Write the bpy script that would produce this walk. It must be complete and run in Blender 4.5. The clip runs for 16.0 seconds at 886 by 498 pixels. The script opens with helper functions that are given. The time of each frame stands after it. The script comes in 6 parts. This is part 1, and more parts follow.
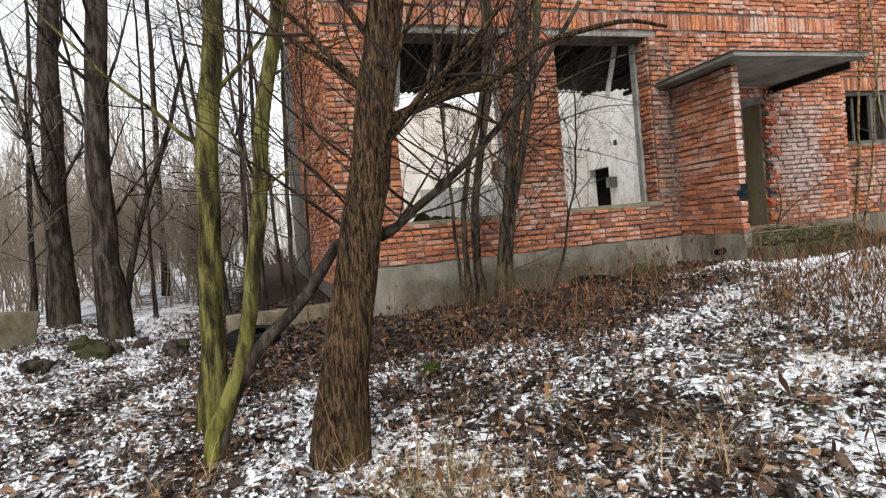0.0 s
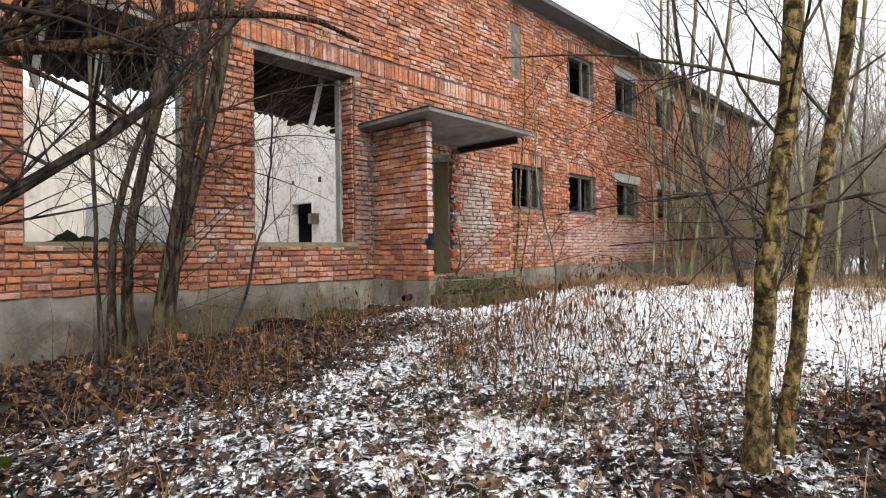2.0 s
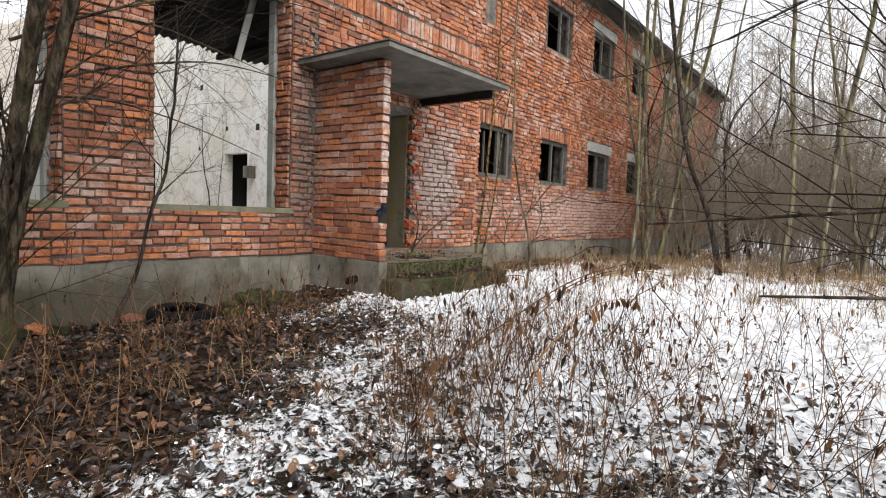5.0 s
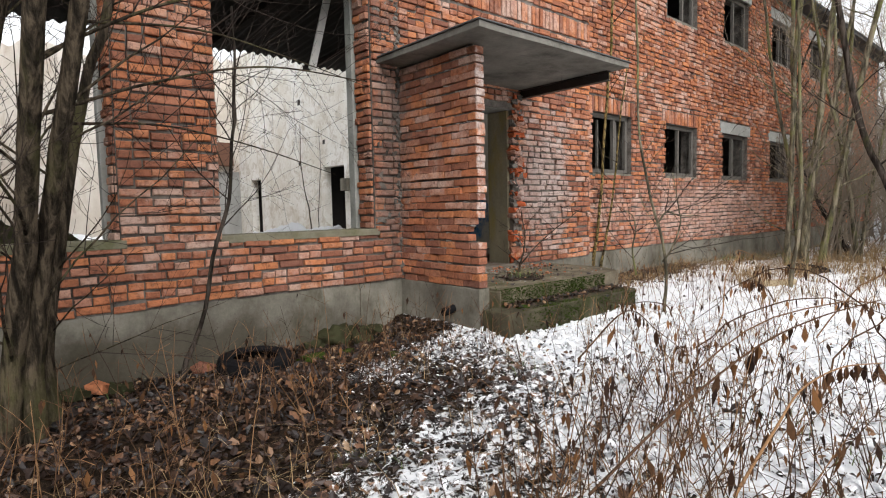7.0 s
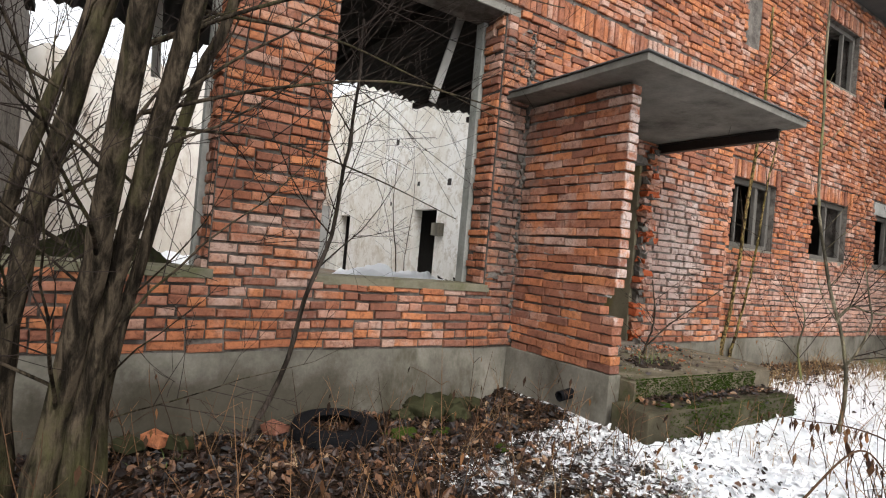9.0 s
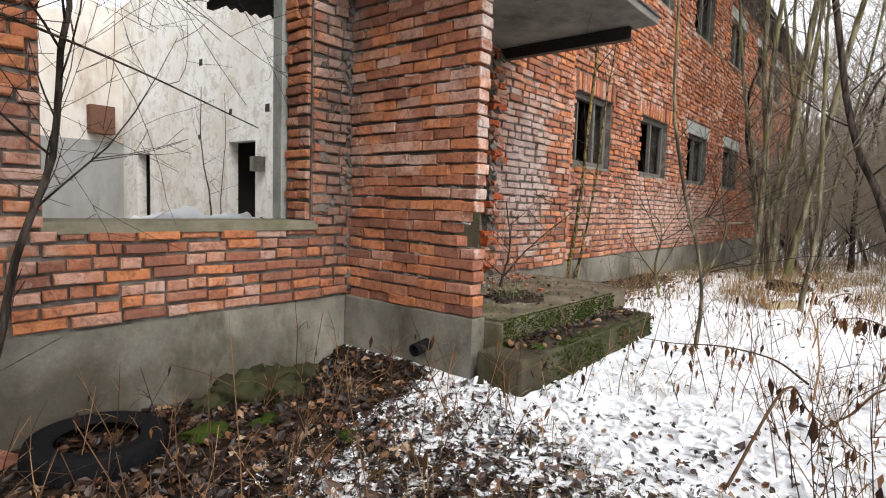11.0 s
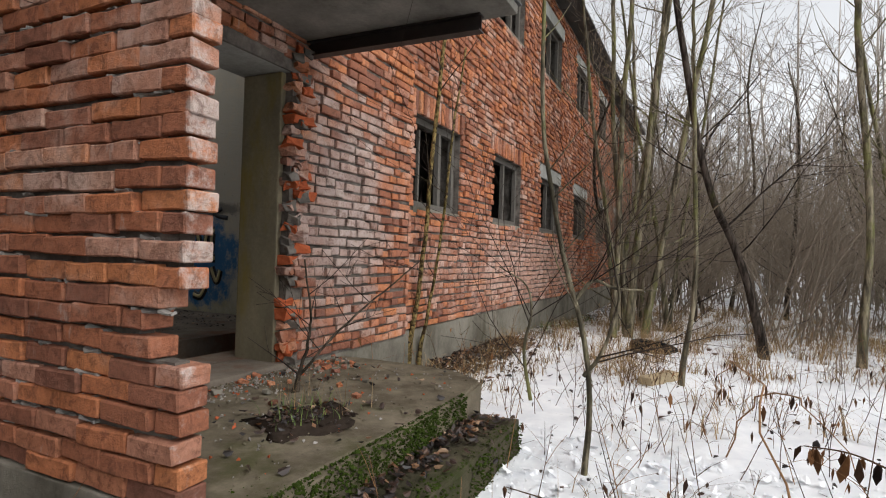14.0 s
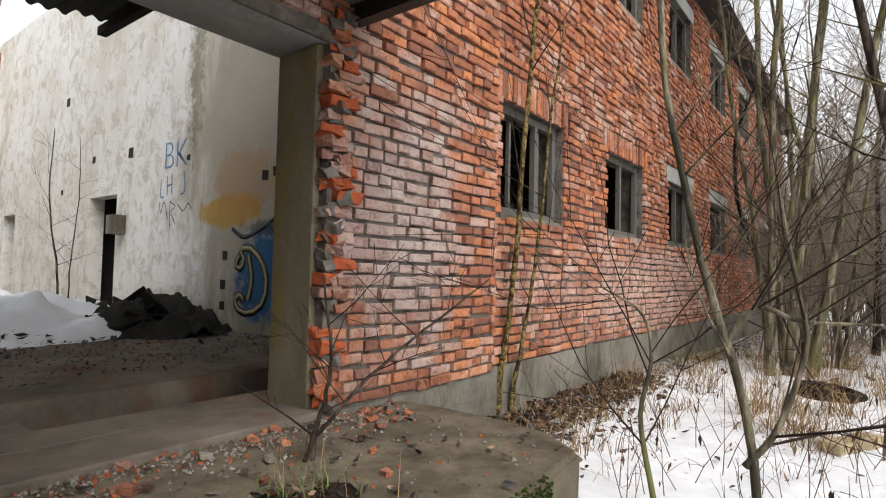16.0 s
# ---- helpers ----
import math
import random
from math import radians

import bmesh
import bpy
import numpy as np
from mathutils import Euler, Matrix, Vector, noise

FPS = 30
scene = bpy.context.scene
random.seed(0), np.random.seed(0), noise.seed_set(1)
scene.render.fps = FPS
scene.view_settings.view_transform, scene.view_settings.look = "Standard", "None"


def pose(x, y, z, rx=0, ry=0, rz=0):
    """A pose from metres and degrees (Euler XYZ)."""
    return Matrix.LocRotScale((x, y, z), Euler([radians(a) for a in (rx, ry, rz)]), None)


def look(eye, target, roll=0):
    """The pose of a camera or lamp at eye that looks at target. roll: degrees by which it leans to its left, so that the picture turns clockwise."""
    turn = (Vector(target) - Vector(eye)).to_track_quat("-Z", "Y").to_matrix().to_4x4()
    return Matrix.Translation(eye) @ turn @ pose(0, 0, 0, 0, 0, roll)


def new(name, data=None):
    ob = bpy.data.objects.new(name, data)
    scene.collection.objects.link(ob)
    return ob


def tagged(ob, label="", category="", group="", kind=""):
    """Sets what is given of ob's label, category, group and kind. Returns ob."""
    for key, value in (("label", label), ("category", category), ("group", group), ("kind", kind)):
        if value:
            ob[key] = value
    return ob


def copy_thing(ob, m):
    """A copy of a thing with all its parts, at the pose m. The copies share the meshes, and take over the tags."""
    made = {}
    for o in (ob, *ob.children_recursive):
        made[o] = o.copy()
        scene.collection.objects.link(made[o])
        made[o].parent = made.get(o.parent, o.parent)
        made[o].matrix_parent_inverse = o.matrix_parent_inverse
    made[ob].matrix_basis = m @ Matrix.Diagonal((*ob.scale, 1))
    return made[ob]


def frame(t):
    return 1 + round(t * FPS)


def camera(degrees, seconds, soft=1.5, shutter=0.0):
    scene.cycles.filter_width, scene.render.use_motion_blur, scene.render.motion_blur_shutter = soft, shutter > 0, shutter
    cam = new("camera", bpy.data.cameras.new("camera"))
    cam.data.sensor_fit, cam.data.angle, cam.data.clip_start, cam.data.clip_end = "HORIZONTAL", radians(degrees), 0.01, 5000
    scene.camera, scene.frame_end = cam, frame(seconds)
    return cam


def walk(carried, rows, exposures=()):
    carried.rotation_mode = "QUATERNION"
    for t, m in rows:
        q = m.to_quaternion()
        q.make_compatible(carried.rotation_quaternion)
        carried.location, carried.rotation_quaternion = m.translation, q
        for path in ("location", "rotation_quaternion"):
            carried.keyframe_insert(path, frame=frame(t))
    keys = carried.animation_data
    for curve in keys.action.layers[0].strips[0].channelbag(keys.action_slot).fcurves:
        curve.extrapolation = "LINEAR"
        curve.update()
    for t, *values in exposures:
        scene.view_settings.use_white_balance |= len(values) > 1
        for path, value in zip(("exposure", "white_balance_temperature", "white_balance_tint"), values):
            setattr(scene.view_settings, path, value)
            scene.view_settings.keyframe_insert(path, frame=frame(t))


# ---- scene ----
cam = camera(76.9, 16.0, soft=1.1)
PATH = [
    (0, (0.266, 0.407, 0.962), (0.848, 2.32, 0.905), -5.3),
    (0.5, (0.395, 0.648, 0.933), (1.188, 2.483, 0.849), -3.5),
    (1, (0.607, 0.8, 0.973), (1.623, 2.522, 0.899), -1.4),
    (1.5, (0.716, 0.93, 1.017), (1.975, 2.483, 0.978), -0.7),
    (2, (0.866, 0.964, 0.991), (2.32, 2.337, 1.001), -0.8),
    (2.5, (1.021, 1.118, 1.027), (2.536, 2.424, 1.016), -1.2),
    (3, (1.116, 1.365, 1.022), (2.633, 2.668, 0.995), 0.4),
    (3.5, (1.236, 1.535, 1.122), (2.772, 2.815, 1.072), 1.5),
    (3.7, (1.3, 1.62, 1.12), (2.844, 2.891, 1.086), 1.3),
    (5.8, (2.39, 2.449, 1.227), (3.959, 3.674, 1.031), 3.0),
    (6, (2.497, 2.565, 1.214), (4.026, 3.839, 1.019), 2.6),
    (6.5, (2.759, 2.711, 1.326), (4.161, 4.121, 1.106), 0.7),
    (7, (2.839, 2.86, 1.366), (4.147, 4.367, 1.223), -1.2),
    (7.5, (2.885, 3.099, 1.433), (4.186, 4.614, 1.322), 1.9),
    (8, (2.912, 3.376, 1.421), (4.035, 5.031, 1.416), 3.9),
    (8.2, (2.939, 3.465, 1.425), (3.997, 5.162, 1.463), 4.4),
    (10.3, (3.461, 4.375, 1.296), (4.839, 5.822, 1.199), 2.9),
    (10.5, (3.579, 4.455, 1.282), (5.023, 5.833, 1.161), 1.4),
    (11, (3.777, 4.634, 1.318), (5.312, 5.906, 1.157), 1.8),
    (11.5, (3.998, 4.841, 1.34), (5.645, 5.969, 1.22), 2.2),
    (12, (4.271, 4.919, 1.35), (6.027, 5.871, 1.248), 1.6),
    (12.5, (4.634, 5.017, 1.343), (6.461, 5.825, 1.254), 2.2),
    (13, (4.926, 5.191, 1.361), (6.783, 5.929, 1.28), 2.3),
    (13.5, (5.213, 5.301, 1.4), (7.091, 5.982, 1.31), 2.6),
    (14, (5.518, 5.345, 1.407), (7.326, 6.2, 1.427), 1.8),
    (14.5, (5.73, 5.352, 1.419), (7.474, 6.329, 1.465), -0.0),
    (15, (6.005, 5.432, 1.429), (7.731, 6.437, 1.537), 1.9),
    (15.5, (6.246, 5.503, 1.425), (7.943, 6.558, 1.524), 1.6),
    (16, (6.6, 5.615, 1.378), (8.181, 6.837, 1.464), 1.3),
]
EXPOSURES = [(0, 1.18), (0.5, 1.22), (1, 1.28), (1.5, 1.28), (3, 1.16), (7, 1.1), (10.5, 1.3), (11, 1.25), (12.5, 0.94), (13.5, 0.8), (14.2, 0.78), (15, 1.0), (16, 1.12)]
walk(cam, [(t, look(eye, target, roll)) for t, eye, target, roll in PATH], EXPOSURES)

# ---- world, sun, exposure ----
world = bpy.data.worlds.new("overcast_sky")
scene.world = world
world.use_nodes = True
wn, wl = world.node_tree.nodes, world.node_tree.links
sky = wn.new("ShaderNodeTexSky")
sky.sky_type = "NISHITA"
sky.sun_disc = False
sky.sun_elevation, sky.sun_rotation = radians(48), radians(200)
sky.air_density, sky.dust_density, sky.ozone_density = 1.0, 1.6, 1.0
grey = wn.new("ShaderNodeHueSaturation")
grey.inputs["Saturation"].default_value = 0.12
grey.inputs["Value"].default_value = 1.0
wl.new(sky.outputs[0], grey.inputs["Color"])
wl.new(grey.outputs[0], wn["Background"].inputs["Color"])
wn["Background"].inputs["Strength"].default_value = 0.14
sun = new("sun", bpy.data.lights.new("sun", "SUN"))
sun.data.energy, sun.data.angle, sun.data.color = 0.7, radians(40), (1.0, 0.97, 0.93)
sun.matrix_world = look((0, 0, 30), (0 + 30 * math.cos(radians(48)) * 0.34, 30 * math.cos(radians(48)) * 0.94, 30 - 30 * math.sin(radians(48))))

# ---- materials ----


def mat(name, rough=0.8, metal=0.0):
    m = bpy.data.materials.new(name)
    m.use_nodes = True
    b = m.node_tree.nodes["Principled BSDF"]
    b.inputs["Roughness"].default_value, b.inputs["Metallic"].default_value = rough, metal
    if rough > 0.7:
        b.inputs["Specular IOR Level"].default_value = 0.06
    return m, m.node_tree.nodes, m.node_tree.links, b


def tex_noise(n, l, scale, detail=5, rough=0.6, vec=None, stretch=None, dist=0.0):
    """Noise at real size: cycles per metre in world space, or in object space if vec is given."""
    t = n.new("ShaderNodeTexNoise")
    t.inputs["Scale"].default_value, t.inputs["Detail"].default_value = scale, detail
    t.inputs["Roughness"].default_value, t.inputs["Distortion"].default_value = rough, dist
    if vec is None:
        vec = n.new("ShaderNodeNewGeometry").outputs["Position"]
    if stretch:
        mp = n.new("ShaderNodeMapping")
        mp.inputs["Scale"].default_value = stretch
        l.new(vec, mp.inputs["Vector"])
        vec = mp.outputs[0]
    l.new(vec, t.inputs["Vector"])
    return t.outputs["Fac"]


def ramp(n, l, fac, stops):
    r = n.new("ShaderNodeValToRGB")
    e = r.color_ramp.elements
    while len(e) < len(stops):
        e.new(0.5)
    for el, (p, c) in zip(e, stops):
        el.position = p
        el.color = (*c, 1) if len(c) == 3 else c
    l.new(fac, r.inputs["Fac"])
    return r.outputs["Color"]


def steps(n, l, fac, a, b):
    """0 below a, 1 above b."""
    m = n.new("ShaderNodeMapRange")
    m.interpolation_type = "SMOOTHSTEP"
    m.inputs["From Min"].default_value, m.inputs["From Max"].default_value = a, b
    l.new(fac, m.inputs["Value"])
    return m.outputs[0]


def mix(n, l, fac, a, b, mode="MIX"):
    m = n.new("ShaderNodeMix")
    m.data_type, m.blend_type = "RGBA", mode
    for sock, v in ((m.inputs[0], fac), (m.inputs[6], a), (m.inputs[7], b)):
        if isinstance(v, (int, float)):
            sock.default_value = v
        elif isinstance(v, tuple):
            sock.default_value = (*v, 1)
        else:
            l.new(v, sock)
    return m.outputs[2]


def calc(n, l, op, a, b=0.0):
    m = n.new("ShaderNodeMath")
    m.operation = op
    for sock, v in zip(m.inputs, (a, b)):
        if isinstance(v, (int, float)):
            sock.default_value = v
        else:
            l.new(v, sock)
    return m.outputs[0]


def bump(n, l, b, height, strength, dist):
    k = n.new("ShaderNodeBump")
    k.inputs["Strength"].default_value, k.inputs["Distance"].default_value = strength, dist
    l.new(height, k.inputs["Height"])
    l.new(k.outputs[0], b.inputs["Normal"])


def one_of(n, l):
    """A random number for each piece, whether it is an object or an island of a mesh."""
    return calc(n, l, "FRACT", calc(n, l, "ADD", n.new("ShaderNodeObjectInfo").outputs["Random"], n.new("ShaderNodeNewGeometry").outputs["Random Per Island"]))


def near(n, l, centre, radius):
    """1 at a place, 0 beyond the radii."""
    v = n.new("ShaderNodeVectorMath")
    v.operation = "SUBTRACT"
    l.new(n.new("ShaderNodeNewGeometry").outputs["Position"], v.inputs[0])
    v.inputs[1].default_value = centre
    d = n.new("ShaderNodeVectorMath")
    d.operation = "DIVIDE"
    l.new(v.outputs[0], d.inputs[0])
    d.inputs[1].default_value = radius
    k = n.new("ShaderNodeVectorMath")
    k.operation = "LENGTH"
    l.new(d.outputs[0], k.inputs[0])
    return calc(n, l, "SUBTRACT", 1.0, k.outputs["Value"])


def brick_material():
    m, n, l, b = mat("fired_brick", 0.88)
    r = one_of(n, l)
    base = ramp(n, l, r, [(0.0, (0.21, 0.082, 0.055)), (0.12, (0.29, 0.105, 0.06)), (0.34, (0.37, 0.128, 0.062)), (0.52, (0.48, 0.165, 0.07)),
                          (0.7, (0.57, 0.21, 0.082)), (0.8, (0.42, 0.165, 0.095)), (0.91, (0.45, 0.225, 0.155)), (1.0, (0.52, 0.3, 0.22))])
    grain = tex_noise(n, l, 55, 6, 0.7)
    base = mix(n, l, 0.35, base, ramp(n, l, grain, [(0.3, (0.25, 0.25, 0.25)), (0.7, (0.85, 0.82, 0.8))]), "OVERLAY")
    lime = calc(n, l, "ADD", tex_noise(n, l, 1.1, 6, 0.72), calc(n, l, "MULTIPLY", calc(n, l, "SUBTRACT", r, 0.5), 0.12))
    base = mix(n, l, calc(n, l, "MULTIPLY", steps(n, l, lime, 0.5, 0.68), 0.55), base, (0.56, 0.44, 0.38))
    patch = calc(n, l, "ADD", near(n, l, (9.35, 8.13, 1.7), (0.95, 0.9, 1.35)), calc(n, l, "MULTIPLY", calc(n, l, "SUBTRACT", tex_noise(n, l, 3.5, 4), 0.5), 1.5))
    patch = calc(n, l, "ADD", patch, calc(n, l, "MULTIPLY", calc(n, l, "SUBTRACT", r, 0.5), 0.4))
    base = mix(n, l, calc(n, l, "MULTIPLY", steps(n, l, patch, 0.05, 0.65), 0.74), base, (0.45, 0.385, 0.36))
    wash = calc(n, l, "ADD", near(n, l, (15.0, 8.13, 1.25), (5.5, 0.9, 0.95)), calc(n, l, "MULTIPLY", calc(n, l, "SUBTRACT", tex_noise(n, l, 2.6, 6, 0.7), 0.5), 1.6))
    base = mix(n, l, calc(n, l, "MULTIPLY", steps(n, l, wash, 0.1, 0.7), 0.6), base, (0.6, 0.44, 0.38))
    end = calc(n, l, "ADD", near(n, l, (6.83, 6.8, 2.1), (0.3, 0.075, 1.9)), calc(n, l, "MULTIPLY", calc(n, l, "SUBTRACT", tex_noise(n, l, 11, 6, 0.75), 0.5), 1.8))
    base = mix(n, l, calc(n, l, "MULTIPLY", steps(n, l, end, 0.15, 0.55), 0.7), base, (0.62, 0.58, 0.55))
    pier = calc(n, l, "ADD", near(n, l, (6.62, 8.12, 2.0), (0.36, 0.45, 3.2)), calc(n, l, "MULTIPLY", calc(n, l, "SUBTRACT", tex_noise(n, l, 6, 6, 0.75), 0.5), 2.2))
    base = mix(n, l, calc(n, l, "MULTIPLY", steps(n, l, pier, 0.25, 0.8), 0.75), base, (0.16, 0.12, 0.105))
    smear = tex_noise(n, l, 9, 5, 0.7, stretch=(1, 1, 0.35))
    base = mix(n, l, calc(n, l, "MULTIPLY", steps(n, l, smear, 0.62, 0.72), 0.4), base, (0.5, 0.46, 0.42))
    soot = tex_noise(n, l, 0.7, 5, 0.6, stretch=(1, 1, 0.6))
    base = mix(n, l, calc(n, l, "MULTIPLY", steps(n, l, soot, 0.54, 0.76), 0.42), base, (0.1, 0.068, 0.056))
    base = mix(n, l, 0.1, base, (0.42, 0.34, 0.28))
    blot = tex_noise(n, l, 17, 8, 0.8, dist=0.7)
    base = mix(n, l, calc(n, l, "MULTIPLY", steps(n, l, blot, 0.47, 0.62), 0.6), base, (0.13, 0.06, 0.042))
    grime = ramp(n, l, tex_noise(n, l, 2.2, 8, 0.75), [(0.3, (0.4, 0.37, 0.35)), (0.47, (0.85, 0.83, 0.81)), (0.6, (1.0, 1.0, 1.0))])
    base = mix(n, l, 0.58, base, grime, "MULTIPLY")
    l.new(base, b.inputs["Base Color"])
    bump(n, l, b, tex_noise(n, l, 38, 7, 0.75), 0.9, 0.012)
    return m


def rough_material(name, c0, c1, stain, rough=0.85, scale=2.2, relief=0.006, streak=0.35, patch=None):
    m, n, l, b = mat(name, rough)
    big = tex_noise(n, l, scale, 7, 0.65, stretch=(1, 1, streak))
    base = ramp(n, l, big, [(0.3, c0), (0.7, c1)])
    fine = tex_noise(n, l, 40, 5, 0.7)
    base = mix(n, l, 0.3, base, ramp(n, l, fine, [(0.3, (0.3, 0.3, 0.3)), (0.75, (0.7, 0.7, 0.7))]), "OVERLAY")
    sp = tex_noise(n, l, 0.9, 6, 0.7, stretch=(1.3, 1.3, streak))
    base = mix(n, l, calc(n, l, "MULTIPLY", steps(n, l, sp, 0.5, 0.68), 0.75), base, stain)
    if patch:
        wet = calc(n, l, "ADD", near(n, l, *patch), calc(n, l, "MULTIPLY", calc(n, l, "SUBTRACT", tex_noise(n, l, 1.6, 7, 0.7), 0.5), 1.6))
        base = mix(n, l, calc(n, l, "MULTIPLY", steps(n, l, wet, 0.05, 0.6), 0.75), base, (0.05, 0.042, 0.028))
    l.new(base, b.inputs["Base Color"])
    bump(n, l, b, tex_noise(n, l, 25, 8, 0.75), 0.6, relief)
    return m


def bark_material(name, dark, light, moss, moss_amount, furrow, ring=0.0, fine=0.2):
    m, n, l, b = mat(name, 0.9)
    pos = n.new("ShaderNodeTexCoord").outputs["Object"]
    fur = tex_noise(n, l, furrow, 6, 0.65, vec=pos, stretch=(1, 1, fine if not ring else 0.6), dist=0.3)
    base = ramp(n, l, fur, [(0.4, dark), (0.5, tuple(0.35 * a + 0.65 * c for a, c in zip(light, dark))), (0.58, light)])
    fleck = tex_noise(n, l, 60, 4, 0.7, vec=pos)
    base = mix(n, l, 0.3, base, ramp(n, l, fleck, [(0.3, (0.25, 0.25, 0.25)), (0.7, (0.8, 0.8, 0.8))]), "OVERLAY")
    if moss_amount:
        mo = tex_noise(n, l, 2.6, 6, 0.7, vec=pos, stretch=(1, 1, 0.5))
        base = mix(n, l, calc(n, l, "MULTIPLY", steps(n, l, mo, 0.62 - 0.3 * moss_amount, 0.8 - 0.3 * moss_amount), 0.85), base, moss)
    if ring:
        sc = tex_noise(n, l, 9, 4, 0.6, vec=pos, stretch=(1, 1, 2.6))
        base = mix(n, l, steps(n, l, sc, 0.57, 0.63), base, (0.025, 0.017, 0.012))
    l.new(base, b.inputs["Base Color"])
    bump(n, l, b, fur, 1.0, 0.035 if not ring else 0.022)
    return m


def snow_mask(n, l):
    """Where wet snow lies: patches whose number follows the cover given with the mesh."""
    cover = n.new("ShaderNodeAttribute")
    cover.attribute_name = "snow_cover"
    patch = calc(n, l, "ADD", tex_noise(n, l, 17, 6, 0.78, dist=0.6), calc(n, l, "MULTIPLY", calc(n, l, "SUBTRACT", tex_noise(n, l, 2.2, 4), 0.5), 0.38))
    return steps(n, l, calc(n, l, "ADD", patch, cover.outputs["Fac"]), 0.94, 1.0)


def island_material(name, stops, rough=0.8, grain_scale=60, bump_d=0.002, snowy=False):
    m, n, l, b = mat(name, rough)
    base = ramp(n, l, one_of(n, l), stops)
    g = tex_noise(n, l, grain_scale, 5, 0.7)
    base = mix(n, l, 0.4, base, ramp(n, l, g, [(0.3, (0.25, 0.25, 0.25)), (0.7, (0.8, 0.8, 0.8))]), "OVERLAY")
    if snowy:
        base = mix(n, l, snow_mask(n, l), base, (0.84, 0.85, 0.87))
    l.new(base, b.inputs["Base Color"])
    bump(n, l, b, g, 0.5, bump_d)
    return m


def ground_material():
    m, n, l, b = mat("leaf_litter_and_snow", 0.85)
    litter = ramp(n, l, tex_noise(n, l, 26, 6, 0.75, dist=0.6), [(0.3, (0.006, 0.005, 0.004)), (0.48, (0.019, 0.013, 0.009)), (0.62, (0.055, 0.034, 0.021)), (0.78, (0.15, 0.1, 0.06))])
    litter = mix(n, l, steps(n, l, tex_noise(n, l, 1.3, 5), 0.62, 0.75), litter, (0.085, 0.1, 0.035))
    mask = snow_mask(n, l)
    snow = ramp(n, l, tex_noise(n, l, 6, 6), [(0.3, (0.72, 0.74, 0.77)), (0.7, (0.88, 0.89, 0.9))])
    l.new(mix(n, l, mask, litter, snow), b.inputs["Base Color"])
    rel = calc(n, l, "ADD", calc(n, l, "MULTIPLY", tex_noise(n, l, 30, 6, 0.75), 0.6), mask)
    bump(n, l, b, rel, 0.8, 0.02)
    return m


